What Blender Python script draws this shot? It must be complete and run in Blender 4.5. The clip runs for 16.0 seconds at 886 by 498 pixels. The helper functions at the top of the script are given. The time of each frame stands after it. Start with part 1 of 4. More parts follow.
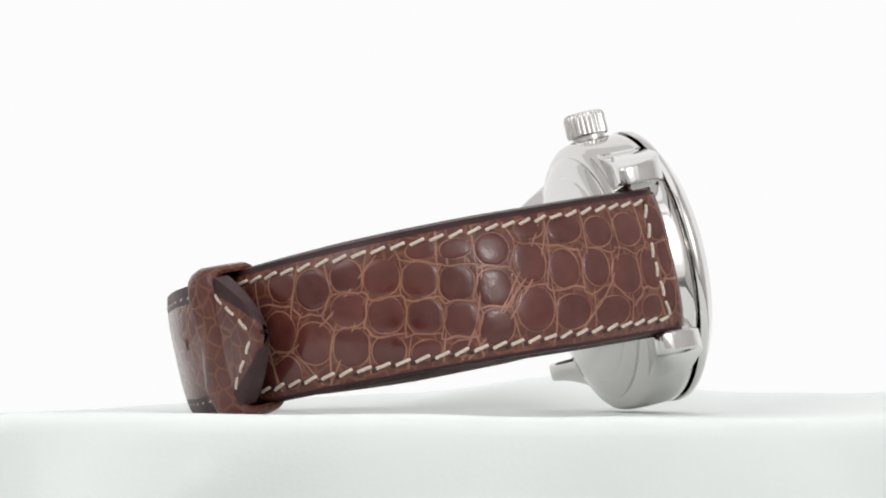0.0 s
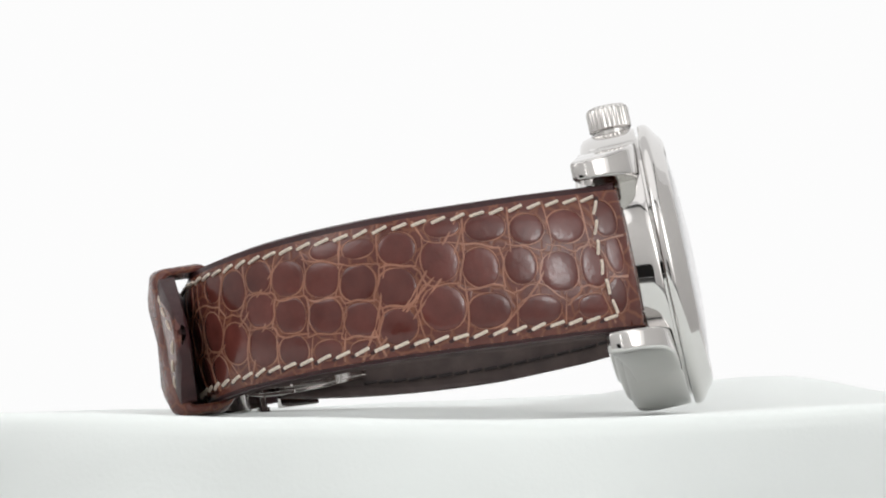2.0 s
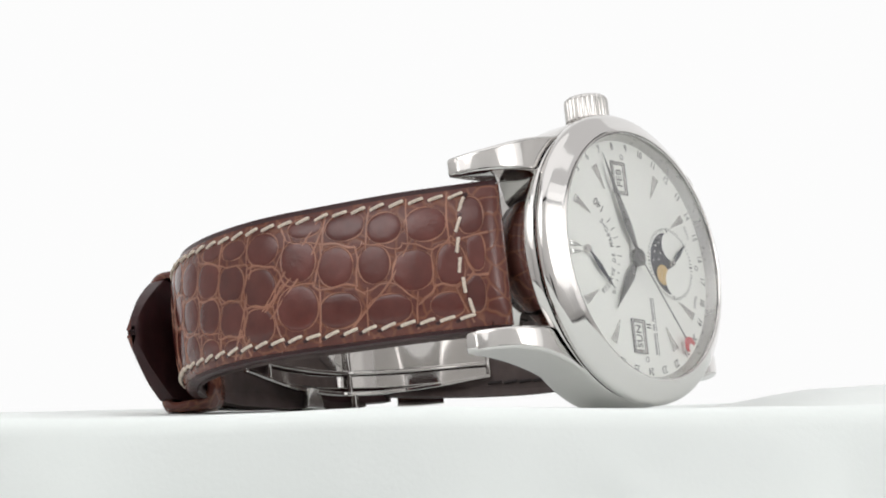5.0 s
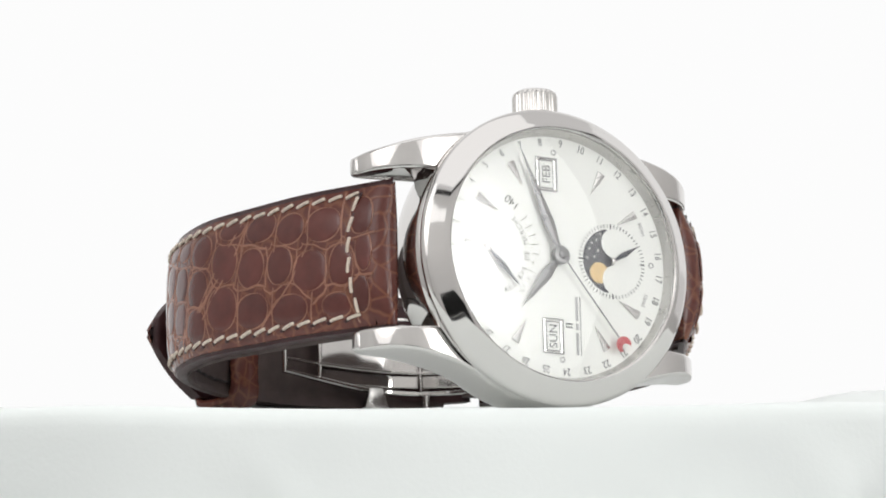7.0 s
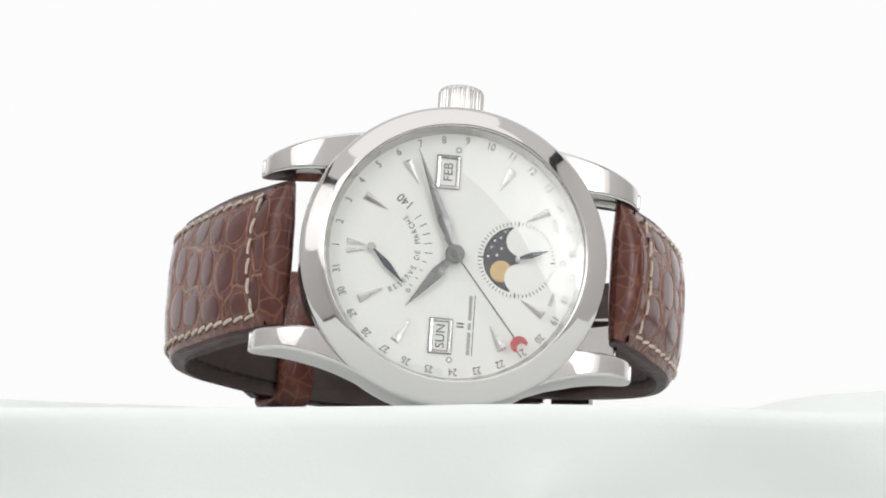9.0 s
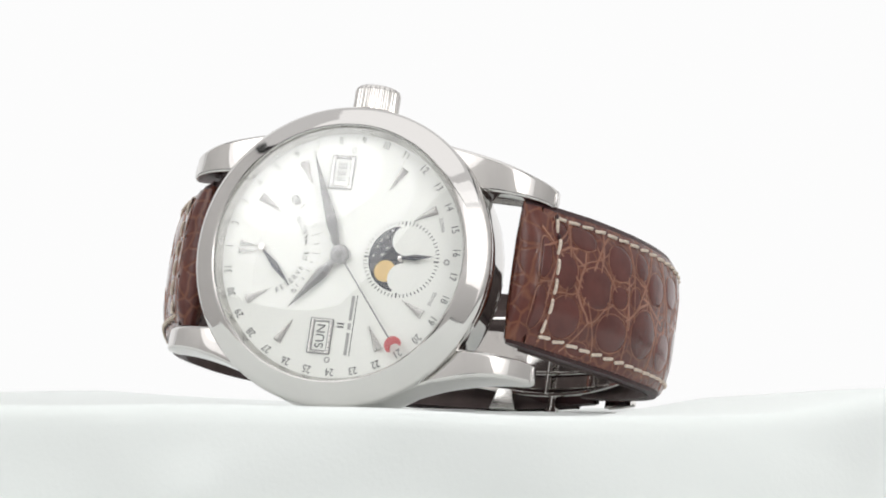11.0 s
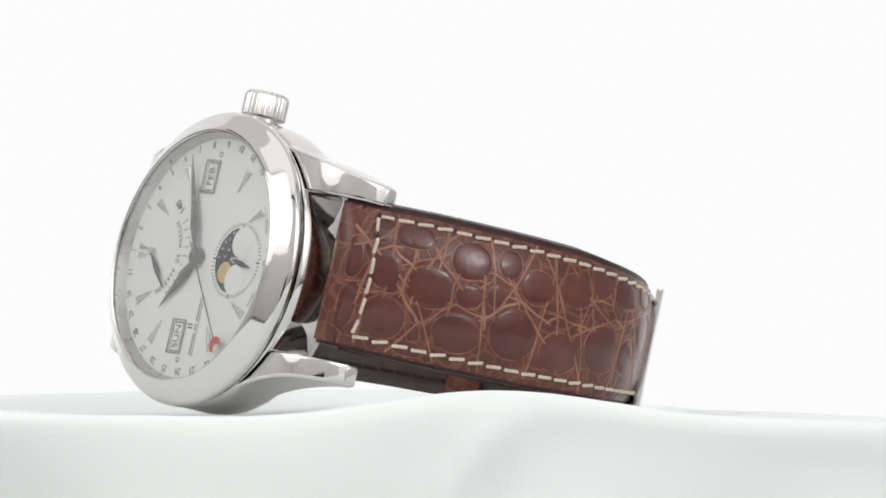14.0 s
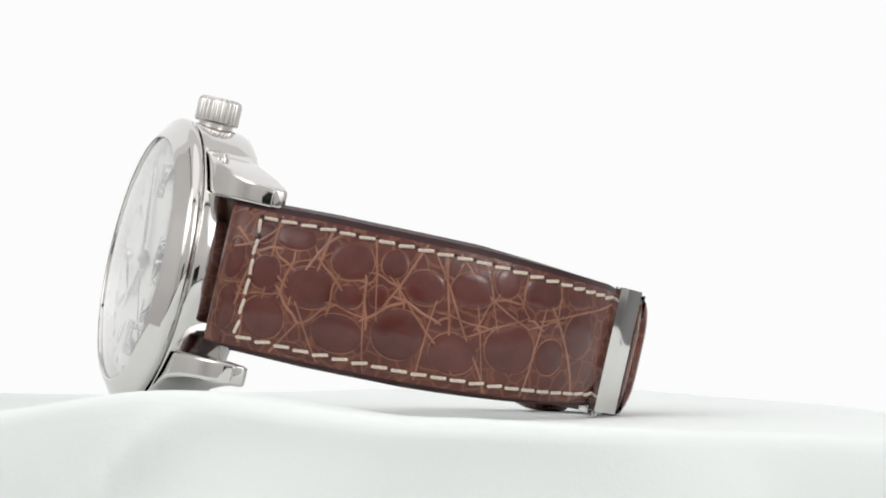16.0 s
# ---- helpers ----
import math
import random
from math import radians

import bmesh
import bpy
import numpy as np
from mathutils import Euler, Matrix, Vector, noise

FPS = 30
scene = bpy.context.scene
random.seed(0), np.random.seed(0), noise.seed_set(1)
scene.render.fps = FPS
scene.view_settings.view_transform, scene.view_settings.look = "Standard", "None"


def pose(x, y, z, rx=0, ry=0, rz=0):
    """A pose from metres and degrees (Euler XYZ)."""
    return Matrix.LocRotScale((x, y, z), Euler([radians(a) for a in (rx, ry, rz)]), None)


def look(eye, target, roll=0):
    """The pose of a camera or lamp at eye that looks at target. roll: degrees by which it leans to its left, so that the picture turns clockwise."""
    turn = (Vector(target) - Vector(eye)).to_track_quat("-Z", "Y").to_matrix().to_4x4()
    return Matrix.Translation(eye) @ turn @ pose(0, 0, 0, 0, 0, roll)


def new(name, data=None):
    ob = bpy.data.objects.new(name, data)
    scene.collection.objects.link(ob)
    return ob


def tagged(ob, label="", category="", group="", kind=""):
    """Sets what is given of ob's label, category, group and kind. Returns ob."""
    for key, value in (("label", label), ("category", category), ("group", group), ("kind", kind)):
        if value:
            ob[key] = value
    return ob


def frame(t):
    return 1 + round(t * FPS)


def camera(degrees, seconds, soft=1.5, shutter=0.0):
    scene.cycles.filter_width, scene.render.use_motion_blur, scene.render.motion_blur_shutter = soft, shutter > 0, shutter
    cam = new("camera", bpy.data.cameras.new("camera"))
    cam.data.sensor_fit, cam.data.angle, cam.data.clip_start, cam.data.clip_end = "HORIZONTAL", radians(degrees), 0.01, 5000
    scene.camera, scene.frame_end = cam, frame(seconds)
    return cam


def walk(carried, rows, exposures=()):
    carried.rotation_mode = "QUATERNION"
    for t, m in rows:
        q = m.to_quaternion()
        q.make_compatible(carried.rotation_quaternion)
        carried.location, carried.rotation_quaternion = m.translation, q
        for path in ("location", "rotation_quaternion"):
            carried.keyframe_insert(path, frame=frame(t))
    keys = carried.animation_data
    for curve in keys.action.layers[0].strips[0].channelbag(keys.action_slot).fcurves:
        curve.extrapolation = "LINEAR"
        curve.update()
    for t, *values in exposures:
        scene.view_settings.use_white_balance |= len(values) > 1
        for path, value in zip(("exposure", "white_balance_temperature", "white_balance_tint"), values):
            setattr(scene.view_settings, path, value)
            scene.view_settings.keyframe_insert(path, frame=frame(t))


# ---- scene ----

# ---- camera ----
MM = 0.001
cam = camera(16.5, 16.0, soft=1.9)
EYE = Vector((0.0, -454.36, 9.56)) * MM
TILT, PAN = radians(1.82), radians(-0.695)
AIM = EYE + Vector((-math.sin(PAN) * math.cos(TILT), math.cos(PAN) * math.cos(TILT), math.sin(TILT)))
walk(cam, [(0.0, look(EYE, AIM)), (16.0, look(EYE, AIM))])

# ---- light ----
world = bpy.data.worlds.new("white_tent")
scene.world = world
world.use_nodes = True
wn = world.node_tree.nodes["Background"]
wn.inputs[0].default_value = (0.995, 0.985, 0.985, 1)
wn.inputs[1].default_value = 0.74
scene.view_settings.exposure = 0.0


def softbox(azimuth, elevation, reach, width, height, power, colour=(1, 1, 1)):
    lamp = bpy.data.lights.new("softbox", "AREA")
    lamp.shape, lamp.size, lamp.size_y = "ELLIPSE", width, height
    lamp.energy, lamp.color = power, colour
    ob = new("softbox", lamp)
    a, e = radians(azimuth), radians(elevation)
    eye = Vector((math.sin(a) * math.cos(e), -math.cos(a) * math.cos(e), math.sin(e))) * reach
    ob.matrix_world = look(eye, (0, 0, 0.02))
    return ob


for grow, share in ((0.65, 0.13), (0.95, 0.19), (1.25, 0.21), (1.6, 0.22), (1.95, 0.25)):
    softbox(40, 24, 0.75, 0.34 * grow, 0.42 * grow, 2.8 * share)
for grow, share in ((0.75, 0.25), (1.15, 0.35), (1.6, 0.4)):
    softbox(-44, 36, 0.75, 0.42 * grow, 0.34 * grow, 1.85 * share)
softbox(42, 20, 0.75, 0.12, 0.14, 0.22)
# overhead fill, an added unseen lamp that brightens the upward faces
softbox(0, 80, 0.86, 0.95, 0.85, 0.9)


# ---- materials ----
def material(name):
    m = bpy.data.materials.new(name)
    m.use_nodes = True
    nt = m.node_tree
    return m, nt, nt.nodes["Principled BSDF"]


def link(nt, a, b):
    nt.links.new(a, b)


def coords(nt):
    return nt.nodes.new("ShaderNodeTexCoord").outputs["Object"]


def noise_tex(nt, scale, detail=4, rough=0.55):
    n = nt.nodes.new("ShaderNodeTexNoise")
    n.inputs["Scale"].default_value = scale
    n.inputs["Detail"].default_value = detail
    n.inputs["Roughness"].default_value = rough
    link(nt, coords(nt), n.inputs["Vector"])
    return n.outputs["Fac"]


def ramp(nt, fac, stops):
    r = nt.nodes.new("ShaderNodeValToRGB")
    el = r.color_ramp.elements
    while len(el) < len(stops):
        el.new(0.5)
    for e, (p, c) in zip(el, stops):
        e.position, e.color = p, (*c, 1)
    link(nt, fac, r.inputs[0])
    return r.outputs[0]


def bump(nt, height, strength, distance, bsdf):
    b = nt.nodes.new("ShaderNodeBump")
    b.inputs["Strength"].default_value = strength
    b.inputs["Distance"].default_value = distance
    link(nt, height, b.inputs["Height"])
    link(nt, b.outputs[0], bsdf.inputs["Normal"])
    return b


def steel(name, colour=(0.70, 0.69, 0.67), rough=0.12, grain=0.0):
    m, nt, b = material(name)
    b.inputs["Metallic"].default_value = 1
    b.inputs["Base Color"].default_value = (*colour, 1)
    n = noise_tex(nt, 900, 3)
    mr = nt.nodes.new("ShaderNodeMapRange")
    mr.inputs["To Min"].default_value = rough * 0.7
    mr.inputs["To Max"].default_value = rough * 1.4
    link(nt, n, mr.inputs[0])
    link(nt, mr.outputs[0], b.inputs["Roughness"])
    if grain:
        bump(nt, noise_tex(nt, 2500, 2), grain, 0.00003, b)
    return m


def leather(name, dark, mid, light, rough, bump_scale, random_tone=0.0, cracks=None, crack_size=300, crack_width=0.03, crack_share=1.0, relief=0.35):
    m, nt, b = material(name)
    f = noise_tex(nt, 260, 6)
    col = ramp(nt, f, [(0.3, dark), (0.52, mid), (0.75, light)])
    if random_tone:
        info = nt.nodes.new("ShaderNodeObjectInfo")
        mr = nt.nodes.new("ShaderNodeMapRange")
        mr.inputs["To Min"].default_value = 1 - random_tone
        mr.inputs["To Max"].default_value = 1 + random_tone
        link(nt, info.outputs["Random"], mr.inputs[0])
        hs = nt.nodes.new("ShaderNodeHueSaturation")
        link(nt, col, hs.inputs["Color"])
        link(nt, mr.outputs[0], hs.inputs["Value"])
        col = hs.outputs[0]
    grain = noise_tex(nt, bump_scale, 5, 0.6)
    if cracks:
        v = nt.nodes.new("ShaderNodeTexVoronoi")
        v.feature = "DISTANCE_TO_EDGE"
        v.inputs["Scale"].default_value = crack_size
        warp = nt.nodes.new("ShaderNodeTexNoise")
        warp.inputs["Scale"].default_value = crack_size * 0.7
        add = nt.nodes.new("ShaderNodeVectorMath")
        add.operation = "MULTIPLY_ADD"
        add.inputs[1].default_value = (0.0016, 0.0016, 0.0016)
        link(nt, coords(nt), warp.inputs["Vector"])
        link(nt, warp.outputs["Color"], add.inputs[0])
        link(nt, coords(nt), add.inputs[2])
        link(nt, add.outputs[0], v.inputs["Vector"])
        line = ramp(nt, v.outputs["Distance"], [(0.0, (crack_share,) * 3), (crack_width, (crack_share * 0.6,) * 3), (crack_width * 2.2, (0, 0, 0))])
        mix = nt.nodes.new("ShaderNodeMix")
        mix.data_type = "RGBA"
        link(nt, line, mix.inputs[0])
        link(nt, col, mix.inputs[6])
        mix.inputs[7].default_value = (*cracks, 1)
        col = mix.outputs[2]
        low = nt.nodes.new("ShaderNodeMath")
        low.operation = "MULTIPLY_ADD"
        low.inputs[1].default_value = -1.5
        link(nt, line, low.inputs[0])
        link(nt, grain, low.inputs[2])
        grain = low.outputs[0]
    link(nt, col, b.inputs["Base Color"])
    mr = nt.nodes.new("ShaderNodeMapRange")
    mr.inputs["To Min"].default_value = rough * 0.75
    mr.inputs["To Max"].default_value = rough * 1.35
    link(nt, noise_tex(nt, 500, 3), mr.inputs[0])
    link(nt, mr.outputs[0], b.inputs["Roughness"])
    bump(nt, grain, relief, 0.00012, b)
    return m


def plain(name, colour, rough=0.5, metal=0.0, spread=0.12, scale=400):
    m, nt, b = material(name)
    f = noise_tex(nt, scale, 4)
    lo = tuple(c * (1 - spread) for c in colour)
    hi = tuple(min(1, c * (1 + spread)) for c in colour)
    link(nt, ramp(nt, f, [(0.3, lo), (0.7, hi)]), b.inputs["Base Color"])
    b.inputs["Roughness"].default_value = rough
    b.inputs["Metallic"].default_value = metal
    return m


def glass(name):
    m, nt, b = material(name)
    nt.nodes.remove(b)
    clear = nt.nodes.new("ShaderNodeBsdfGlass")
    clear.inputs["Roughness"].default_value = 0.0
    clear.inputs["IOR"].default_value = 1.77
    link(nt, clear.outputs[0], nt.nodes["Material Output"].inputs[0])
    return m


POLISHED = steel("polished_steel", (0.69, 0.672, 0.655), 0.055)
LUG_STEEL = steel("soft_polished_steel", (0.69, 0.672, 0.655), 0.06)
CROWN_STEEL = steel("satin_crown_steel", (0.70, 0.68, 0.66), 0.12)
BRUSHED = steel("brushed_steel", (0.66, 0.65, 0.63), 0.22, 0.3)
SILVER = steel("silvered_ring", (0.60, 0.59, 0.57), 0.28)
DARK_STEEL = steel("dark_steel_hand", (0.20, 0.20, 0.20), 0.28)
BLUED = plain("blued_steel", (0.03, 0.035, 0.05), 0.3, 0.3)
DIAL = plain("silvered_dial", (0.86, 0.872, 0.825), 0.45, 0.0, 0.02, 3000)
PRINT = plain("grey_black_print", (0.06, 0.06, 0.06), 0.6)
FINE_PRINT = plain("fine_grey_print", (0.13, 0.13, 0.13), 0.6)
PALE_PRINT = plain("pale_grey_print", (0.36, 0.36, 0.35), 0.6)
RED = plain("red_lacquer", (0.50, 0.05, 0.06), 0.35)
MOON_BLUE = plain("moon_disc_blue", (0.02, 0.022, 0.035), 0.4)
GOLD = plain("gold_moon", (0.66, 0.47, 0.20), 0.35, 0.3)
WHITE_PRINT = plain("white_print", (0.75, 0.75, 0.72), 0.5)
GLASS = glass("sapphire_glass")
SCALE = leather("brown_scale_leather", (0.068, 0.0180, 0.0142), (0.091, 0.0252, 0.0200), (0.114, 0.034, 0.0268), 0.065, 700, 0.14, relief=0.5)
SCALE.node_tree.nodes["Principled BSDF"].inputs["Specular IOR Level"].default_value = 0.5
CREASE = leather("wrinkled_brown_leather", (0.078, 0.023, 0.018), (0.102, 0.033, 0.0255), (0.128, 0.045, 0.033), 0.17, 1500, 0.0, (0.23, 0.095, 0.05), 400, 0.045, 0.5)
CREASE.node_tree.nodes["Principled BSDF"].inputs["Specular IOR Level"].default_value = 0.38
TAN = leather("tan_crease_leather", (0.19, 0.080, 0.052), (0.265, 0.118, 0.076), (0.34, 0.163, 0.108), 0.19, 1800)
EDGE = leather("dark_edge_leather", (0.026, 0.009, 0.010), (0.036, 0.013, 0.014), (0.05, 0.019, 0.020), 0.4, 1200)
EDGE.node_tree.nodes["Principled BSDF"].inputs["Specular IOR Level"].default_value = 0.28
LINING = leather("grey_brown_lining", (0.040, 0.025, 0.023), (0.055, 0.036, 0.033), (0.075, 0.052, 0.047), 0.6, 900)
DARK_THREAD = plain("dark_brown_thread", (0.016, 0.010, 0.010), 0.7, 0.0, 0.25, 2500)
THREAD = plain("cream_thread", (0.58, 0.50, 0.42), 0.8, 0.0, 0.25, 2500)


def cloth_material():
    m, nt, b = material("white_cloth")
    f = noise_tex(nt, 14, 5)
    link(nt, ramp(nt, f, [(0.3, (0.84, 0.885, 0.865)), (0.7, (0.875, 0.915, 0.898))]), b.inputs["Base Color"])
    b.inputs["Roughness"].default_value = 0.75
    b.inputs["Sheen Weight"].default_value = 0.2
    bump(nt, noise_tex(nt, 1500, 3), 0.25, 0.0001, b)
    return m


CLOTH = cloth_material()
TABLE = plain("grey_table", (0.12, 0.12, 0.12), 0.5, 0, 0.04, 12)
# black base with even emission, standing in for lamp light on a white backdrop
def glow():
    m, nt, b = material("glowing_white_backdrop")
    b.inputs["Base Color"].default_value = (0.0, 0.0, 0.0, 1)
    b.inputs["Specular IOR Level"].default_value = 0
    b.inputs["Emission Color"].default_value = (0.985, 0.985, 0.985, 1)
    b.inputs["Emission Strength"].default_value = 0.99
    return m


GLOW = glow()
TENT = plain("white_tent_fabric", (0.82, 0.81, 0.80), 0.85, 0, 0.03, 6)
DARK = plain("dark_room_paint", (0.03, 0.03, 0.03), 0.7, 0, 0.1, 4)


# ---- mesh helpers (millimetres in, metres out) ----
def finish(name, bm, mat, smooth=True):
    me = bpy.data.meshes.new(name)
    bmesh.ops.scale(bm, vec=(MM, MM, MM), verts=bm.verts)
    bmesh.ops.recalc_face_normals(bm, faces=bm.faces)
    bm.to_mesh(me)
    bm.free()
    for m in (mat if isinstance(mat, (list, tuple)) else [mat]):
        me.materials.append(m)
    if smooth:
        me.polygons.foreach_set("use_smooth", [True] * len(me.polygons))
        me.set_sharp_from_angle(angle=radians(38))
    return me


def part(name, bm, mat, parent, label="", smooth=True):
    ob = new(name, finish(name, bm, mat, smooth))
    ob.parent = parent
    return tagged(ob, label)


def lathe(profile, n=96, closed=True, centre=(0, 0), bm=None):
    """Turns (r, y) round the dial's axis."""
    bm = bm or bmesh.new()
    cx, cz = centre
    rings = []
    for r, y in profile:
        if r < 1e-6:
            rings.append([bm.verts.new((cx, y, cz))])
        else:
            rings.append([bm.verts.new((cx + r * math.cos(2 * math.pi * k / n), y, cz + r * math.sin(2 * math.pi * k / n))) for k in range(n)])
    pairs = list(zip(rings, rings[1:])) + ([(rings[-1], rings[0])] if closed else [])
    for a, b in pairs:
        for k in range(n):
            j = (k + 1) % n
            if len(a) == 1 and len(b) == 1:
                continue
            if len(a) == 1:
                bm.faces.new((a[0], b[k], b[j]))
            elif len(b) == 1:
                bm.faces.new((a[k], a[j], b[0]))
            else:
                bm.faces.new((a[k], a[j], b[j], b[k]))
    return bm


def prism(poly, y0, y1, bm=None, bevel=0.0):
    """A flat outline of (x, z) made solid from y0 to y1."""
    own = bm is None
    bm = bm or bmesh.new()
    a = [bm.verts.new((x, y0, z)) for x, z in poly]
    b = [bm.verts.new((x, y1, z)) for x, z in poly]
    bm.faces.new(a)
    bm.faces.new(b[::-1])
    for k in range(len(poly)):
        j = (k + 1) % len(poly)
        bm.faces.new((a[k], b[k], b[j], a[j]))
    if bevel and own:
        bmesh.ops.bevel(bm, geom=list(bm.edges), offset=bevel, segments=2, affect="EDGES", profile=0.5)
    return bm


def block(x0, x1, y0, y1, z0, z1, bevel=0.0):
    return prism([(x0, z0), (x1, z0), (x1, z1), (x0, z1)], y0, y1, None, bevel)


def bar(p, q, w, y0, y1, bm=None):
    """A flat bar from (x, z) p to q, w wide."""
    d = Vector((q[0] - p[0], q[1] - p[1])).normalized()
    n = Vector((-d.y, d.x)) * w / 2
    return prism([(p[0] + n.x, p[1] + n.y), (q[0] + n.x, q[1] + n.y), (q[0] - n.x, q[1] - n.y), (p[0] - n.x, p[1] - n.y)], y0, y1, bm)


def letters(name, words, size, at, up, mat, parent, y=-0.06, label="", stretch=1.0):
    """Words printed on the dial, centred at (x, z), with their tops towards up."""
    cu = bpy.data.curves.new(name, "FONT")
    cu.body, cu.size, cu.extrude = words, size, 0.02
    cu.align_x, cu.align_y = "CENTER", "CENTER"
    tmp = new("tmp", cu)
    bpy.context.view_layer.update()
    me = bpy.data.meshes.new_from_object(tmp.evaluated_get(bpy.context.evaluated_depsgraph_get()))
    bpy.data.objects.remove(tmp)
    bpy.data.curves.remove(cu)
    u = Vector((up[0], 0, up[1])).normalized()
    n = Vector((0, -1, 0))
    r = u.cross(n)
    for v in me.vertices:
        v.co = (Vector((at[0], y, at[1])) + r * v.co.x * stretch + u * v.co.y + n * v.co.z) * MM
    me.name = name
    me.materials.append(mat)
    ob = new(name, me)
    ob.parent = parent
    return tagged(ob, label)


def dial_xz(angle, r):
    """Clockwise from twelve o'clock, which lies towards -x; three o'clock is up."""
    a = radians(angle)
    return (-r * math.cos(a), r * math.sin(a))


# ---- the room round the set ----
def room():
    bm = bmesh.new()
    for v in bmesh.ops.create_grid(bm, x_segments=1, y_segments=1, size=900)["verts"]:
        v.co.z = -120
    bmesh.ops.solidify(bm, geom=bm.faces[:], thickness=25)
    tagged(new("table", finish("table", bm, TABLE)), "plain grey table under the draped stand", "table", kind="structure")
    # white fabric walls with a gap that the lens looks through, and a dark room behind it
    for name, x0, x1, z0, z1 in (("wall_south_1", -700, -110, -120, 760), ("wall_south_2", 110, 700, -120, 760), ("wall_south_3", -110, 110, 40, 760)):
        bm = block(x0, x1, -660, -640, z0, z1)
        tagged(new(name, finish(name, bm, TENT)), "white fabric wall beside a gap for the lens", "wall", kind="structure")
    for name, x in (("wall_east", 700), ("wall_west", -720)):
        bm = block(x, x + 20, -660, 420, -120, 760)
        tagged(new(name, finish(name, bm, TENT)), "white fabric wall beside the set", "wall", kind="structure")
    bm = block(-500, 500, -940, -920, -120, 300)
    tagged(new("wall_south_outer", finish("wall_south_outer", bm, DARK)), "dark plain wall behind the white fabric", "wall", kind="structure")
    for name, x0, x1, y0, y1 in (("trim_south", -700, 700, -680, -640), ("trim_east", 680, 720, -640, 420), ("trim_west", -720, -680, -640, 420)):
        bm = block(x0, x1, y0, y1, 762, 830)
        tagged(new(name, finish(name, bm, DARK)), "dark bar along the top of the white fabric wall", "trim", kind="structure")
    # the backdrop is bright by its own emission, no lamp is aimed at it
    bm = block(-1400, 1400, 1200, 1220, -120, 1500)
    tagged(new("backdrop", finish("backdrop", bm, GLOW)), "plain white studio backdrop that glows by itself", "backdrop", kind="structure")


room()

# ---- the draped turntable ----
def cloth_height(az, r):
    """Height of the cloth in millimetres; az in degrees."""
    def turn_from(a):
        return (az - a + 180) % 360 - 180
    z = -0.6
    rise = min(1, max(0, (r - 55) / 45))
    rise = rise * rise * (3 - 2 * rise)
    z += rise * (2.0 + 0.35 * math.sin(radians(3 * az + 40)) + 0.25 * math.sin(radians(7 * az)))
    away = r * math.sin(radians(turn_from(-34))) if abs(turn_from(-34)) < 90 else 99
    z += 3.2 * math.exp(-(away / 17) ** 2) * min(1, max(0, (r - 44) / 20)) ** 1.5
    z += rise * 0.9 * math.exp(-(turn_from(-125) / 35) ** 2)
    z += rise * 0.7 * math.exp(-(turn_from(-75) / 14) ** 2)
    # on one side the cloth sags towards the rim
    z -= 3.8 * rise * min(1.0, max(0.0, (math.cos(radians(az - 62)) - 0.25) / 0.5))
    p = Vector((r * math.cos(radians(az)), r * math.sin(radians(az)), 3.0))
    z += 0.5 * rise * noise.noise(p * 0.045)
    return z


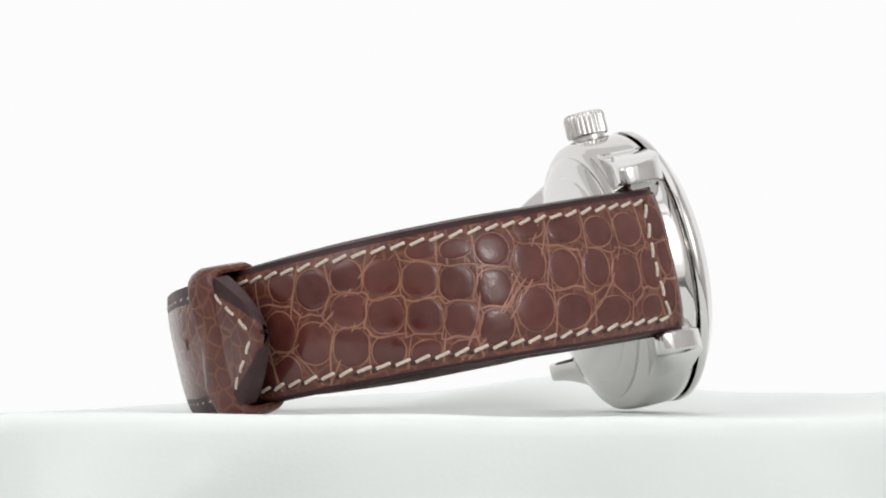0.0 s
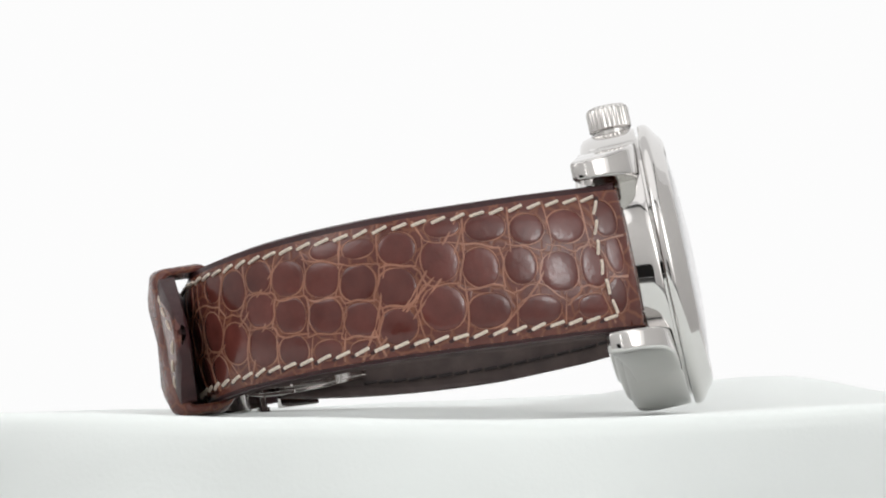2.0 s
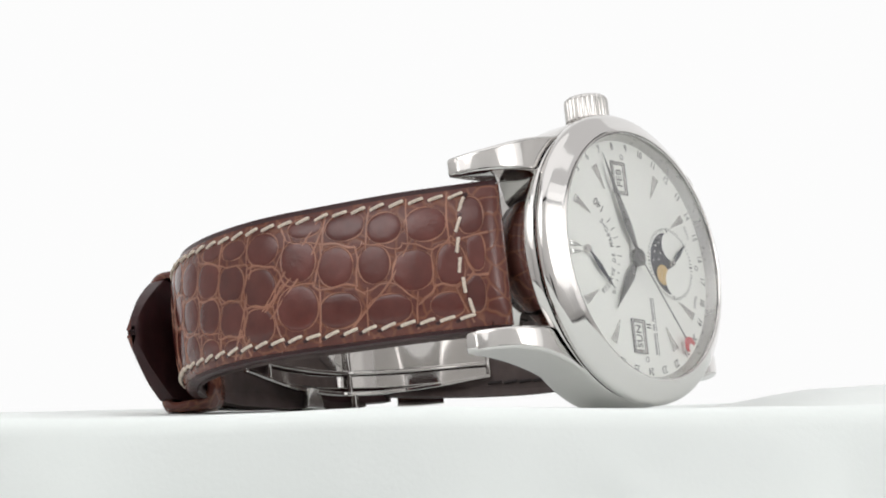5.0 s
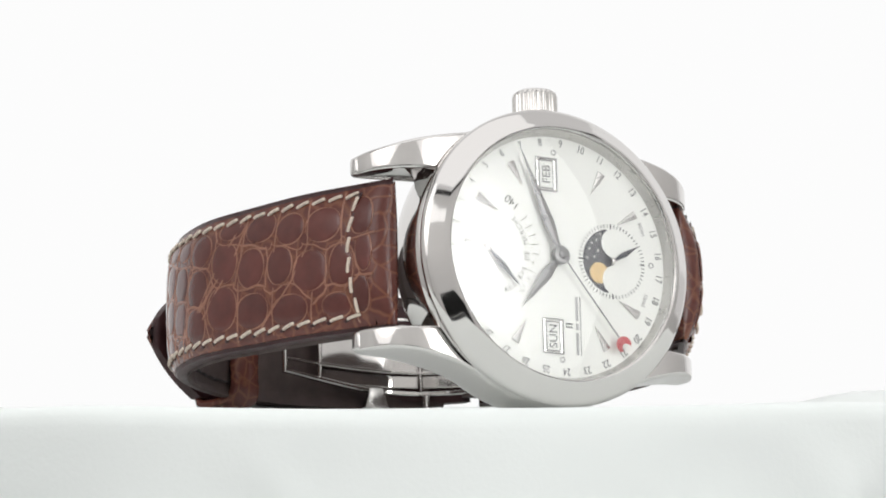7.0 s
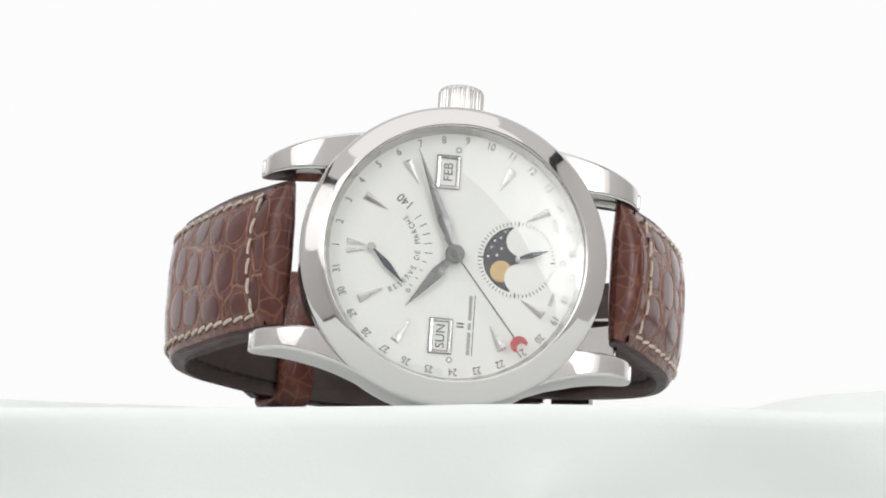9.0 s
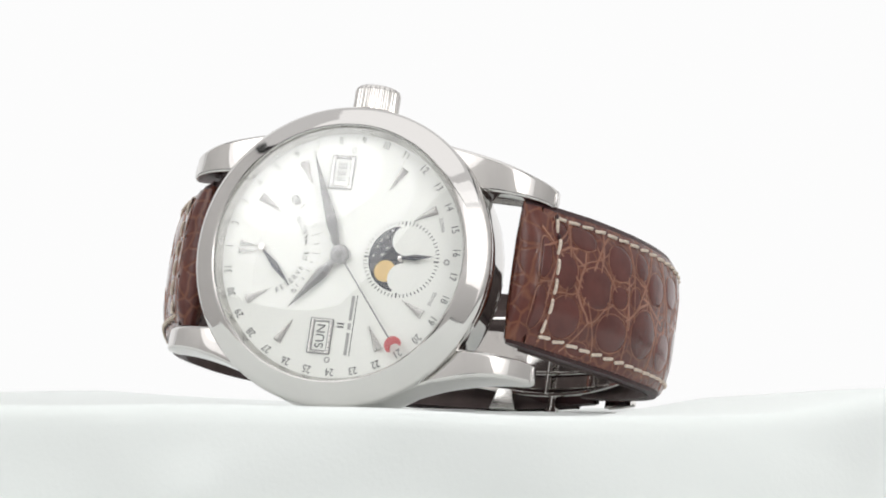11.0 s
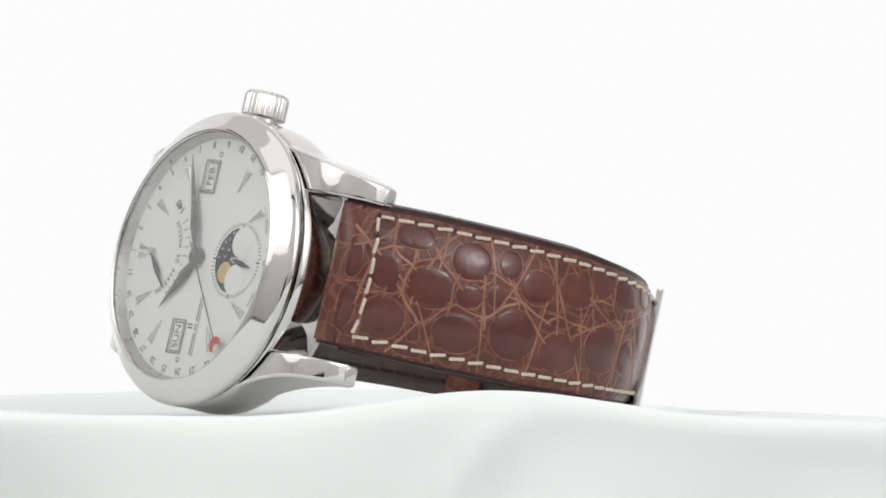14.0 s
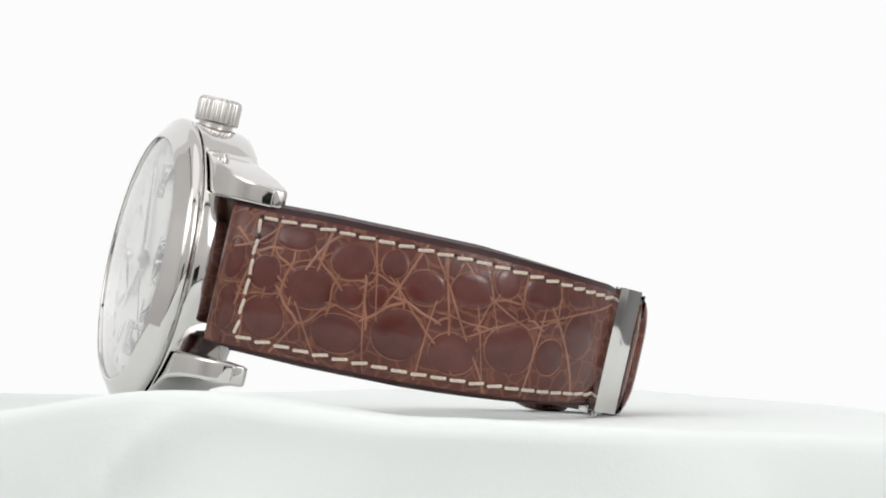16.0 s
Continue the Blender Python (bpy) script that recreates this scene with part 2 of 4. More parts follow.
def draped_turntable():
    bm = bmesh.new()
    n = 576
    radii = [0, 12, 24, 34, 42, 48, 53, 58, 62, 66, 70, 74, 78, 82, 86, 90, 93, 96, 98.5, 101]
    rings = []
    for r in radii:
        rings.append([bm.verts.new((r * math.cos(2 * math.pi * k / n), r * math.sin(2 * math.pi * k / n), cloth_height(360 * k / n, r))) for k in range(n)] if r else [bm.verts.new((0, 0, -0.6))])
    # the hanging part: rounded over the rim, with soft pleats below
    for drop in [0.25, 0.6, 1.2, 2.2, 3.6, 5.5, 8, 11, 15, 20, 27, 36, 50, 70, 95, 119]:
        ring = []
        for k in range(n):
            az = 360 * k / n
            f = min(1, drop / 18)
            fold = 2.2 * math.sin(radians(6 * az + 25 * math.sin(radians(2 * az)))) + 1.2 * math.sin(radians(13 * az + 70))
            fold += 1.5 * noise.noise(Vector((math.cos(radians(az)) * 7, math.sin(radians(az)) * 7, drop * 0.09 + 5)))
            fold += 2.5 * noise.noise(Vector((math.cos(radians(az)) * 2.6, math.sin(radians(az)) * 2.6, drop * 0.03)))
            fold *= f
            # crisp pleats that run down from the rim, with a hollow beside each
            for az0, lean, start, size in ((-33, 0.52, 1.5, 1.0), (-86, 0.35, 6.0, 0.9), (-128, -0.4, 4.0, 0.6), (152, 0.5, 5.0, 0.8), (75, 0.4, 3.0, 0.8)):
                if drop > start:
                    d = (az - az0 + lean * (drop - start) + 180) % 360 - 180
                    ridge = 1.5 * math.exp(-abs(d) / 1.3) - 1.5 * (1 - math.exp(-max(d, 0) / 4)) * math.exp(-max(d, 0) / 14)
                    fold += size * ridge * min(1, (drop - start) / 3)
            r = 101 + 1.7 * (1 - math.exp(-drop / 0.5)) + 0.28 * min(drop, 40) + 0.8 * fold
            z = cloth_height(az, 101) * math.exp(-drop / 30) - drop
            ring.append(bm.verts.new((r * math.cos(radians(az)), r * math.sin(radians(az)), z)))
        rings.append(ring)
    for a, b in zip(rings, rings[1:]):
        for k in range(n):
            j = (k + 1) % n
            bm.faces.new((a[0], b[k], b[j]) if len(a) == 1 else (a[k], b[k], b[j], a[j]))
    ob = tagged(new("turntable"), "round turntable draped in creased greenish-white cloth", "turntable")
    part("cloth", bm, CLOTH, ob, "creased white cloth hanging over the rim")
    bm = bmesh.new()
    bmesh.ops.create_cone(bm, cap_ends=True, segments=96, radius1=96, radius2=96, depth=8)
    bmesh.ops.translate(bm, vec=(0, 0, -7), verts=bm.verts)
    part("platter", bm, TABLE, ob, "hidden round platter")
    return ob


turntable = draped_turntable()

# ---- the watch: x towards six o'clock, -y out of the dial, z towards the crown ----
watch = tagged(new("wristwatch"), "steel dress wristwatch, silver dial, brown crocodile strap, on its side", "watch")


def lug(side, upper):
    """side: -1 at twelve, 1 at six; upper: 1 crown side, -1 the other."""
    bm = bmesh.new()
    # outline in (distance from the middle, y), and the lug's outer face at each station
    stations = np.array([(9.0, 1.7, 8.6, 18.4), (12.5, 1.65, 8.8, 16.9), (15.5, 1.7, 9.2, 15.75), (18.8, 2.0, 9.8, 14.85), (21.5, 2.9, 10.4, 14.3), (23.5, 4.2, 10.8, 14.05), (25.0, 5.8, 11.0, 13.95), (25.9, 7.4, 11.0, 13.85), (26.3, 8.8, 10.6, 13.75)])
    if upper > 0:
        stations[:, 3] += np.interp(stations[:, 0], [12, 17, 22, 26.3], [0.0, 0.9, 0.7, -0.2])
    inner = 11.0
    loops = []
    n = 28
    for f in np.linspace(0, len(stations) - 1, 29):
        k = min(int(f), len(stations) - 2)
        g = f - k
        p0, p1, p2, p3 = stations[max(k - 1, 0)], stations[k], stations[k + 1], stations[min(k + 2, len(stations) - 1)]
        x, y0, y1, out = (0.5 * (2 * p1 + (p2 - p0) * g + (2 * p0 - 5 * p1 + 4 * p2 - p3) * g * g + (3 * p1 - p0 - 3 * p2 + p3) * g ** 3)).tolist()
        loop = []
        rad = 0.55
        for corner, (cy, cz) in enumerate(((y1 - rad, out - rad), (y0 + rad, out - rad), (y0 + rad, inner + rad), (y1 - rad, inner + rad))):
            for q in range(7):
                t = math.pi / 2 * (corner + q / 6)
                loop.append(bm.verts.new((side * x, cy + rad * math.cos(t), upper * (cz + rad * math.sin(t)))))
        loops.append(loop)
    tip = list(loops[-1])
    mid = sum((v.co for v in tip), Vector()) / n
    for f, dx in ((0.985, 0.1), (0.95, 0.19), (0.89, 0.26), (0.8, 0.3)):
        loops.append([bm.verts.new(mid + (v.co - mid) * f + Vector((side * dx, 0, 0))) for v in tip])
    for a, b in zip(loops, loops[1:]):
        for k in range(n):
            j = (k + 1) % n
            bm.faces.new((a[k], a[j], b[j], b[k]))
    bm.faces.new(loops[0])
    bm.faces.new(loops[-1])
    return bm


def watch_case():
    case = part("case", lathe([(19.0, 1.2), (19.5, 1.22), (19.5, 1.5), (20.65, 1.56), (20.85, 1.85), (20.9, 3.0), (20.9, 6.6), (20.75, 8.4), (20.45, 9.3), (19.9, 9.85), (18.8, 10.05), (12, 10.05), (12, 1.25)], 160), POLISHED, watch, "polished steel case band")
    for s in (-1, 1):
        for u in (-1, 1):
            part("lug", lug(s, u), LUG_STEEL, case)
    # engraved ovals and set-in correctors in the case band
    for ang, y in ((72, 5.2), (-62, 5.0), (112, 4.6), (-110, 5.2)):
        bm = bmesh.new()
        ax, az = math.cos(radians(ang)), math.sin(radians(ang))
        for k in range(24):
            t0, t1 = 2 * math.pi * k / 24, 2 * math.pi * (k + 1) / 24
            ring = []
            for t in (t0, t1):
                for w in (1.0, 0.82):
                    for rr in (20.2, 20.85):
                        sx = 1.25 * w * math.cos(t)
                        yy = y + 0.75 * w * math.sin(t)
                        ring.append(bm.verts.new((ax * rr - az * sx, yy, az * rr + ax * sx)))
            a = ring
            for f in ((1, 3, 7, 5), (0, 1, 5, 4), (2, 6, 7, 3)):
                bm.faces.new([a[i] for i in f])
        bmesh.ops.remove_doubles(bm, verts=bm.verts, dist=0.001)
        part("corrector", bm, BRUSHED, case, "small oval corrector")
    part("bezel", lathe([(17.7, -1.2), (17.72, -2.0), (17.82, -2.14), (18.0, -2.2), (18.2, -2.12), (18.75, -1.78), (19.5, -1.18), (20.35, -0.66), (20.75, -0.33), (20.98, 0.02), (21.05, 0.4), (21.05, 0.9), (20.95, 1.05), (20.5, 1.12), (17.7, 1.15)], 192), POLISHED, watch, "wide rounded polished steel bezel")
    part("case_back", lathe([(18.7, 9.0), (18.7, 10.35), (18.45, 10.65), (16.4, 11.15), (15.9, 11.2), (15.7, 11.5), (14.8, 11.75), (0, 11.75), (0, 9.0)], 128, closed=False), POLISHED, watch, "polished stepped steel case back")
    part("crystal", lathe([(0, -3.15), (5, -3.08), (9, -2.88), (12, -2.63), (15, -2.28), (16.6, -2.02), (17.7, -1.78), (17.7, -1.48), (16.6, -1.68), (15, -1.93), (12, -2.28), (9, -2.53), (5, -2.73), (0, -2.8)], 160, closed=False), GLASS, watch, "domed clear sapphire crystal").visible_shadow = False
    part("rehaut", lathe([(17.0, -0.02), (17.66, -1.4), (17.9, -1.4), (17.9, 0.0)], 160), SILVER, watch, "slanted silvery inner ring")


def crown():
    bm = bmesh.new()
    n = 24
    zs = [(21.3, 0.9), (21.55, 1.0), (24.3, 1.0), (24.75, 0.95), (25.0, 0.84)]
    rings = []
    for z, f in zs:
        ring = []
        for k in range(n * 6):
            a = 2 * math.pi * k / (n * 6)
            ph = (k % 6)
            depth = (0, 0.02, 0.09, 0.2, 0.09, 0.02)[ph] if f > 0.85 else 0
            r = 3.2 * f - depth
            ring.append(bm.verts.new((r * math.cos(a), 5.1 + r * math.sin(a), z)))
        rings.append(ring)
    for a, b in zip(rings, rings[1:]):
        for k in range(n * 6):
            j = (k + 1) % (n * 6)
            bm.faces.new((a[k], a[j], b[j], b[k]))
    bm.faces.new(rings[0])
    bm.faces.new(rings[-1])
    c = part("crown", bm, CROWN_STEEL, watch, "fluted polished steel crown")
    bm = bmesh.new()
    m = bmesh.ops.create_cone(bm, cap_ends=True, segments=32, radius1=2.6, radius2=2.5, depth=2.0)
    bmesh.ops.translate(bm, vec=(0, 5.1, 20.6), verts=bm.verts)
    part("crown_tube", bm, BRUSHED, c)


def applied_index(angle, parent, r0=10.9, r1=14.55, w=1.25, shift=0.0):
    a = radians(angle)
    d, s = Vector((-math.cos(a), math.sin(a))), Vector((math.sin(a), math.cos(a)))
    bm = bmesh.new()
    base = [d * r0 + s * shift * 0.6, d * r1 + s * (shift - w / 2), d * r1 + s * (shift + w / 2)]
    low = [bm.verts.new((p.x, -0.02, p.y)) for p in base]
    mid = [bm.verts.new((p.x, -0.22, p.y)) for p in base]
    c = d * (r1 - 0.25) + s * shift
    top = bm.verts.new((c.x, -0.42, c.y))
    bm.faces.new(low)
    for k in range(3):
        j = (k + 1) % 3
        bm.faces.new((low[k], low[j], mid[j], mid[k]))
        bm.faces.new((mid[k], mid[j], top))
    part("hour_index", bm, BRUSHED, parent, smooth=False)


def dauphine(name, tip, length_back, width, y, parent, mat, label, centre=(0, 0), wide_at=0.22):
    """A faceted hand from the hub at centre to tip."""
    c, t = Vector(centre), Vector(tip)
    d = (t - c).normalized()
    s = Vector((-d.y, d.x))
    ln = (t - c).length
    rim = [c - d * length_back, c + d * ln * wide_at + s * width / 2, t, c + d * ln * wide_at - s * width / 2]
    bm = bmesh.new()
    low = [bm.verts.new((p.x, y, p.y)) for p in rim]
    up = [bm.verts.new((p.x, y - 0.10, p.y)) for p in rim]
    ridge0 = bm.verts.new(((c + d * ln * wide_at).x, y - 0.30, (c + d * ln * wide_at).y))
    bm.faces.new(low)
    for k in range(4):
        j = (k + 1) % 4
        bm.faces.new((low[k], low[j], up[j], up[k]))
        bm.faces.new((up[k], up[j], ridge0))
    return part(name, bm, mat, parent, label, smooth=False)


def disc(centre, r, y0, y1, n=32, bm=None):
    cx, cz = centre
    return prism([(cx + r * math.cos(2 * math.pi * k / n), cz + r * math.sin(2 * math.pi * k / n)) for k in range(n)], y0, y1, bm)


def ring(centre, r0, r1, y0, y1, n=64):
    return lathe([(r0, y0), (r1, y0), (r1, y1), (r0, y1)], n, True, centre)


MOON_C, RES_C = (8.55, 0.1), (-11.35, 0.05)


def window(name, x0, x1, z0, z1, word, dial):
    f = bmesh.new()
    out, inn = [(x0, z0), (x1, z0), (x1, z1), (x0, z1)], [(x0 + 0.55, z0 + 0.35), (x1 - 0.55, z0 + 0.35), (x1 - 0.55, z1 - 0.35), (x0 + 0.55, z1 - 0.35)]
    for (p, y) in ((0, 0),):
        a = [f.verts.new((x, -0.02, z)) for x, z in out]
        b = [f.verts.new((x, -0.14, z)) for x, z in out]
        i1 = [f.verts.new((0.6 * x + 0.4 * X, -0.17, 0.6 * z + 0.4 * Z)) for (x, z), (X, Z) in zip(out, inn)]
        i2 = [f.verts.new((x, -0.09, z)) for x, z in inn]
        for k in range(4):
            j = (k + 1) % 4
            for p0, p1 in ((a, b), (b, i1), (i1, i2)):
                f.faces.new((p0[k], p0[j], p1[j], p1[k]))
    fr = part(name, f, BRUSHED, dial, "raised grey metal window frame", smooth=False)
    for grow, wide in ((0.02, 0.10), (-0.50, 0.09)):
        X0, X1, Z0, Z1 = x0 - grow, x1 + grow, z0 - grow * 0.75, z1 + grow * 0.75
        b = bmesh.new()
        for p, q in (((X0, Z0), (X1, Z0)), ((X1, Z0), (X1, Z1)), ((X1, Z1), (X0, Z1)), ((X0, Z1), (X0, Z0))):
            bar(p, q, wide, -0.18 if grow > 0 else -0.12, -0.04, b)
        part("window_border", b, FINE_PRINT, fr, "thin dark line round the window", smooth=False)
    part("calendar_disc", prism([(x0 + 0.5, z0 + 0.5), (x1 - 0.5, z0 + 0.5), (x1 - 0.5, z1 - 0.5), (x0 + 0.5, z1 - 0.5)], -0.05, -0.03), DIAL, fr, "pale calendar disc")
    letters("word", word, 1.75, ((x0 + x1) / 2 + 0.05, (z0 + z1) / 2), (-1, 0), PRINT, fr, -0.09)


def dial_and_hands():
    dial = part("dial", lathe([(0, 0), (17.05, 0), (17.6, 0.02), (17.6, 0.5), (0, 0.5)], 128, closed=False), DIAL, watch, "silvery white dial with calendar and moon phase")
    for n in range(1, 32):
        a = (n - 1) * 360 / 31
        letters("date_numeral", str(n), 1.45, dial_xz(a, 16.15), dial_xz(a, 1), FINE_PRINT, dial, -0.05, "", 0.85)
    for h in (1, 2, 4, 5, 7, 8, 10, 11):
        applied_index(30 * h, dial)
    applied_index(0, dial, 12.2, 14.7, 0.8, 0.62)
    applied_index(0, dial, 12.2, 14.7, 0.8, -0.62)
    window("month_window", -3.2, 0.0, 9.2, 13.85, "FEB", dial)
    window("weekday_window", -2.75, 0.35, -13.75, -9.0, "SUN", dial)
    for c in ((-0.33, 14.75), (0.2, -14.55), (14.95, 0.2)):
        part("lume_dot", ring(c, 0.25, 0.42, -0.07, -0.01, 20), PALE_PRINT, dial)
    # maker's mark as plain bars
    part("maker_bar", bar((3.2, -13.8), (3.2, -5.4), 0.10, -0.05, -0.02), PRINT, dial)
    for z0, z1 in ((-13.7, -10.6), (-10.2, -9.3), (-8.9, -5.5)):
        part("maker_bar", bar((2.65, z0), (2.65, z1), 0.42, -0.05, -0.02), PALE_PRINT, dial)
    for x0, x1, zz in ((0.9, 1.9, -9.9), (0.9, 1.9, -9.45)):
        part("maker_mark", bar((x0, zz), (x1, zz), 0.22, -0.05, -0.02), PRINT, dial)
    # power reserve: lettering on an arc, scale, hand
    text = "RESERVE DE MARCHE"
    for i, ch in enumerate(text):
        if ch == " ":
            continue
        a = radians(-62 + i * 108 / (len(text) - 1))
        p = (RES_C[0] + 6.35 * math.cos(a), RES_C[1] + 6.35 * math.sin(a))
        letters("letter", ch, 1.05, p, (-math.cos(a), -math.sin(a)), FINE_PRINT, dial, -0.05, "", 0.9)
    letters("letters", "140", 1.7, (-7.15, 6.9), (-0.6, -0.8), PRINT, dial, -0.05, "", 0.95)
    for i in range(9):
        a = radians(-40 + i * 9.8)
        d = Vector((math.cos(a), math.sin(a)))
        c = Vector(RES_C)
        part("reserve_tick", bar(c + d * 7.2, c + d * (8.3 if i > 3 else 7.7), 0.11, -0.05, -0.02), FINE_PRINT, dial)
    letters("letters", "0", 1.0, (-5.9, -5.5), (-1, 0), PRINT, dial, -0.05)
    letters("letters", "MADE", 0.75, (13.6, 5.3), (-0.94, -0.35), PALE_PRINT, dial, -0.05)
    letters("letters", "SWISS", 0.75, (13.7, -5.0), (-0.94, 0.35), PALE_PRINT, dial, -0.05)
    dauphine("reserve_hand", (-6.5, -4.95), 0.3, 0.95, -0.55, dial, BLUED, "blued steel reserve hand", RES_C, 0.45)
    part("reserve_pivot", lathe([(0, -0.75), (0.45, -0.72), (0.62, -0.5), (0.62, 0)], 32, False, RES_C), POLISHED, dial)
    # moon phase subdial
    part("subdial_ring", ring(MOON_C, 4.72, 5.45, -0.03, 0.0), DIAL, dial, "pale subdial seconds ring")
    for k in range(60):
        a = 2 * math.pi * k / 60
        d = Vector((math.cos(a), math.sin(a)))
        c = Vector(MOON_C)
        big = k % 15 == 0
        part("seconds_tick", bar(c + d * (4.6 if big else 4.85), c + d * 5.35, 0.22 if big else 0.11, -0.06, -0.025), PRINT, dial)
    pts = []
    for k in range(25):
        a = radians(100 + k * 160 / 24)
        pts.append((MOON_C[0] + 4.62 * math.cos(a), MOON_C[1] + 4.62 * math.sin(a)))
    for dx, dz in ((0.4, -3.6), (0.5, -1.5), (0.2, 0.0), (0.5, 1.5), (0.4, 3.6)):
        pts.append((MOON_C[0] + dx, MOON_C[1] + dz))
    sky = part("moon_disc", prism(pts, -0.035, -0.005), MOON_BLUE, dial, "dark blue moon disc with stars")
    part("moon", disc((6.5, -1.7), 1.5, -0.07, -0.036), GOLD, sky, "gilt moon")
    for sx, sz in ((5.0, 1.6), (6.2, 3.0), (5.8, 0.5), (5.4, 2.5), (4.6, 0.3), (6.8, 3.9), (6.4, 1.5)):
        bm = prism([(sx + (0.24 if k % 2 == 0 else 0.10) * math.cos(math.pi * k / 5), sz + (0.24 if k % 2 == 0 else 0.10) * math.sin(math.pi * k / 5)) for k in range(10)], -0.07, -0.036)
        part("star", bm, WHITE_PRINT, sky)
    # two rounded lobes of the dial frame the moon
    for side in (-1, 1):
        part("moon_lobe", disc((MOON_C[0] + 0.55, MOON_C[1] + side * 2.62), 2.12, -0.10, -0.02, 48), DIAL, dial, "silvery dial lobe beside the moon")
    part("subdial_pivot", lathe([(0, -0.85), (0.3, -0.8), (0.45, -0.5), (0.45, 0)], 24, False, MOON_C), POLISHED, dial)
    # main hands
    dauphine("hour_hand", (-6.26, -7.87), 1.2, 1.7, -0.55, dial, DARK_STEEL, "grey steel dauphine hour hand", (0, 0), 0.36)
    dauphine("minute_hand", (-5.95, 14.45), 1.2, 1.65, -0.85, dial, DARK_STEEL, "grey steel dauphine minute hand", (0, 0), 0.3)
    date = part("date_hand", bar((-1.6, 2.0), (9.0, -11.3), 0.20, -1.12, -1.04), DARK_STEEL, dial, "thin date hand with red crescent tip")
    cres = []
    u = Vector((0.62, -0.78))
    c = Vector((9.0, -11.3)) + u * 0.75
    base = math.atan2(-u.y, -u.x)
    for k in range(21):
        t = base + radians(-112 + 224 * k / 20)
        cres.append((c.x + 1.2 * math.cos(t), c.y + 1.2 * math.sin(t)))
    for k in range(21):
        t = base + radians(92 - 184 * k / 20)
        cres.append((c.x + u.x * 0.62 + 0.72 * math.cos(t), c.y + u.y * 0.62 + 0.72 * math.sin(t)))
    part("crescent", prism(cres, -1.14, -1.06), RED, date, "red crescent tip")
    part("hub", lathe([(0, -1.5), (0.45, -1.45), (0.6, -1.15), (1.15, -1.1), (1.3, -0.95), (1.3, -0.4), (0.6, -0.3), (0.6, 0)], 40, False), DARK_STEEL, dial, "dark steel hand hub")
    h = dauphine("seconds_hand", (4.7, 0), 1.2, 0.8, -0.62, dial, BLUED, "small blued seconds hand", (0, 0), 0.45)
    return h


watch_case()
crown()
seconds_hand = dial_and_hands()


# ---- strap ----
def curve_through(points, step=0.5):
    """A smooth line through (x, y), stepped evenly."""
    P = [Vector(p) for p in points]
    P = [P[0] * 2 - P[1]] + P + [P[-1] * 2 - P[-2]]
    dense = []
    for a, b, c, d in zip(P, P[1:], P[2:], P[3:]):
        for k in range(24):
            t = k / 24
            dense.append(0.5 * ((2 * b) + (c - a) * t + (2 * a - 5 * b + 4 * c - d) * t * t + (3 * b - a - 3 * c + d) * t ** 3))
    dense.append(P[-2])
    s = [0.0]
    for a, b in zip(dense, dense[1:]):
        s.append(s[-1] + (b - a).length)
    n = max(2, int(s[-1] / step))
    us = np.linspace(0, s[-1], n + 1)
    xs, ys = np.interp(us, s, [p.x for p in dense]), np.interp(us, s, [p.y for p in dense])
    return us, xs, ys


class Band:
    """A strap: a line in plan, with an upper and a lower edge along it."""

    def __init__(self, points, tops, bottoms, thick, outward, padded=0.0, lean=0.0):
        self.us, self.xs, self.ys = curve_through(points)
        self.length = self.us[-1]
        self.tops, self.bottoms, self.thick = tops, bottoms, thick
        self.padded, self.lean = padded, lean
        dx, dy = np.gradient(self.xs), np.gradient(self.ys)
        ln = np.hypot(dx, dy)
        self.nx, self.ny = -dy / ln * outward, dx / ln * outward

    def edge(self, table, u):
        f = u / self.length
        return float(np.interp(f, [q for q, _ in table], [q for _, q in table]))

    def top(self, u):
        return self.edge(self.tops, u)

    def bottom(self, u):
        return self.edge(self.bottoms, u)

    def thickness(self, u):
        return self.edge(self.thick, u)

    def dome(self, u, z):
        t, b = self.top(u), self.bottom(u)
        q = abs(2 * (z - b) / (t - b) - 1)
        # the padding stands out along the middle and thins away from the case
        full = self.padded * max(0.0, 1 - u / 44) ** 0.7
        return 0.9 * full - (1.3 + 1.5 * full) * min(1, q) ** (4 - 1.5 * full)

    def place(self, u, z, h):
        x, y = float(np.interp(u, self.us, self.xs)), float(np.interp(u, self.us, self.ys))
        nx, ny = float(np.interp(u, self.us, self.nx)), float(np.interp(u, self.us, self.ny))
        return Vector((x + nx * h, y + ny * h, z))

    def axes(self, u):
        nx, ny = float(np.interp(u, self.us, self.nx)), float(np.interp(u, self.us, self.ny))
        n = Vector((nx, ny, 0)).normalized()
        t = (self.place(min(u + 0.2, self.length), 0, 0) - self.place(max(u - 0.2, 0), 0, 0)).normalized()
        return t, n


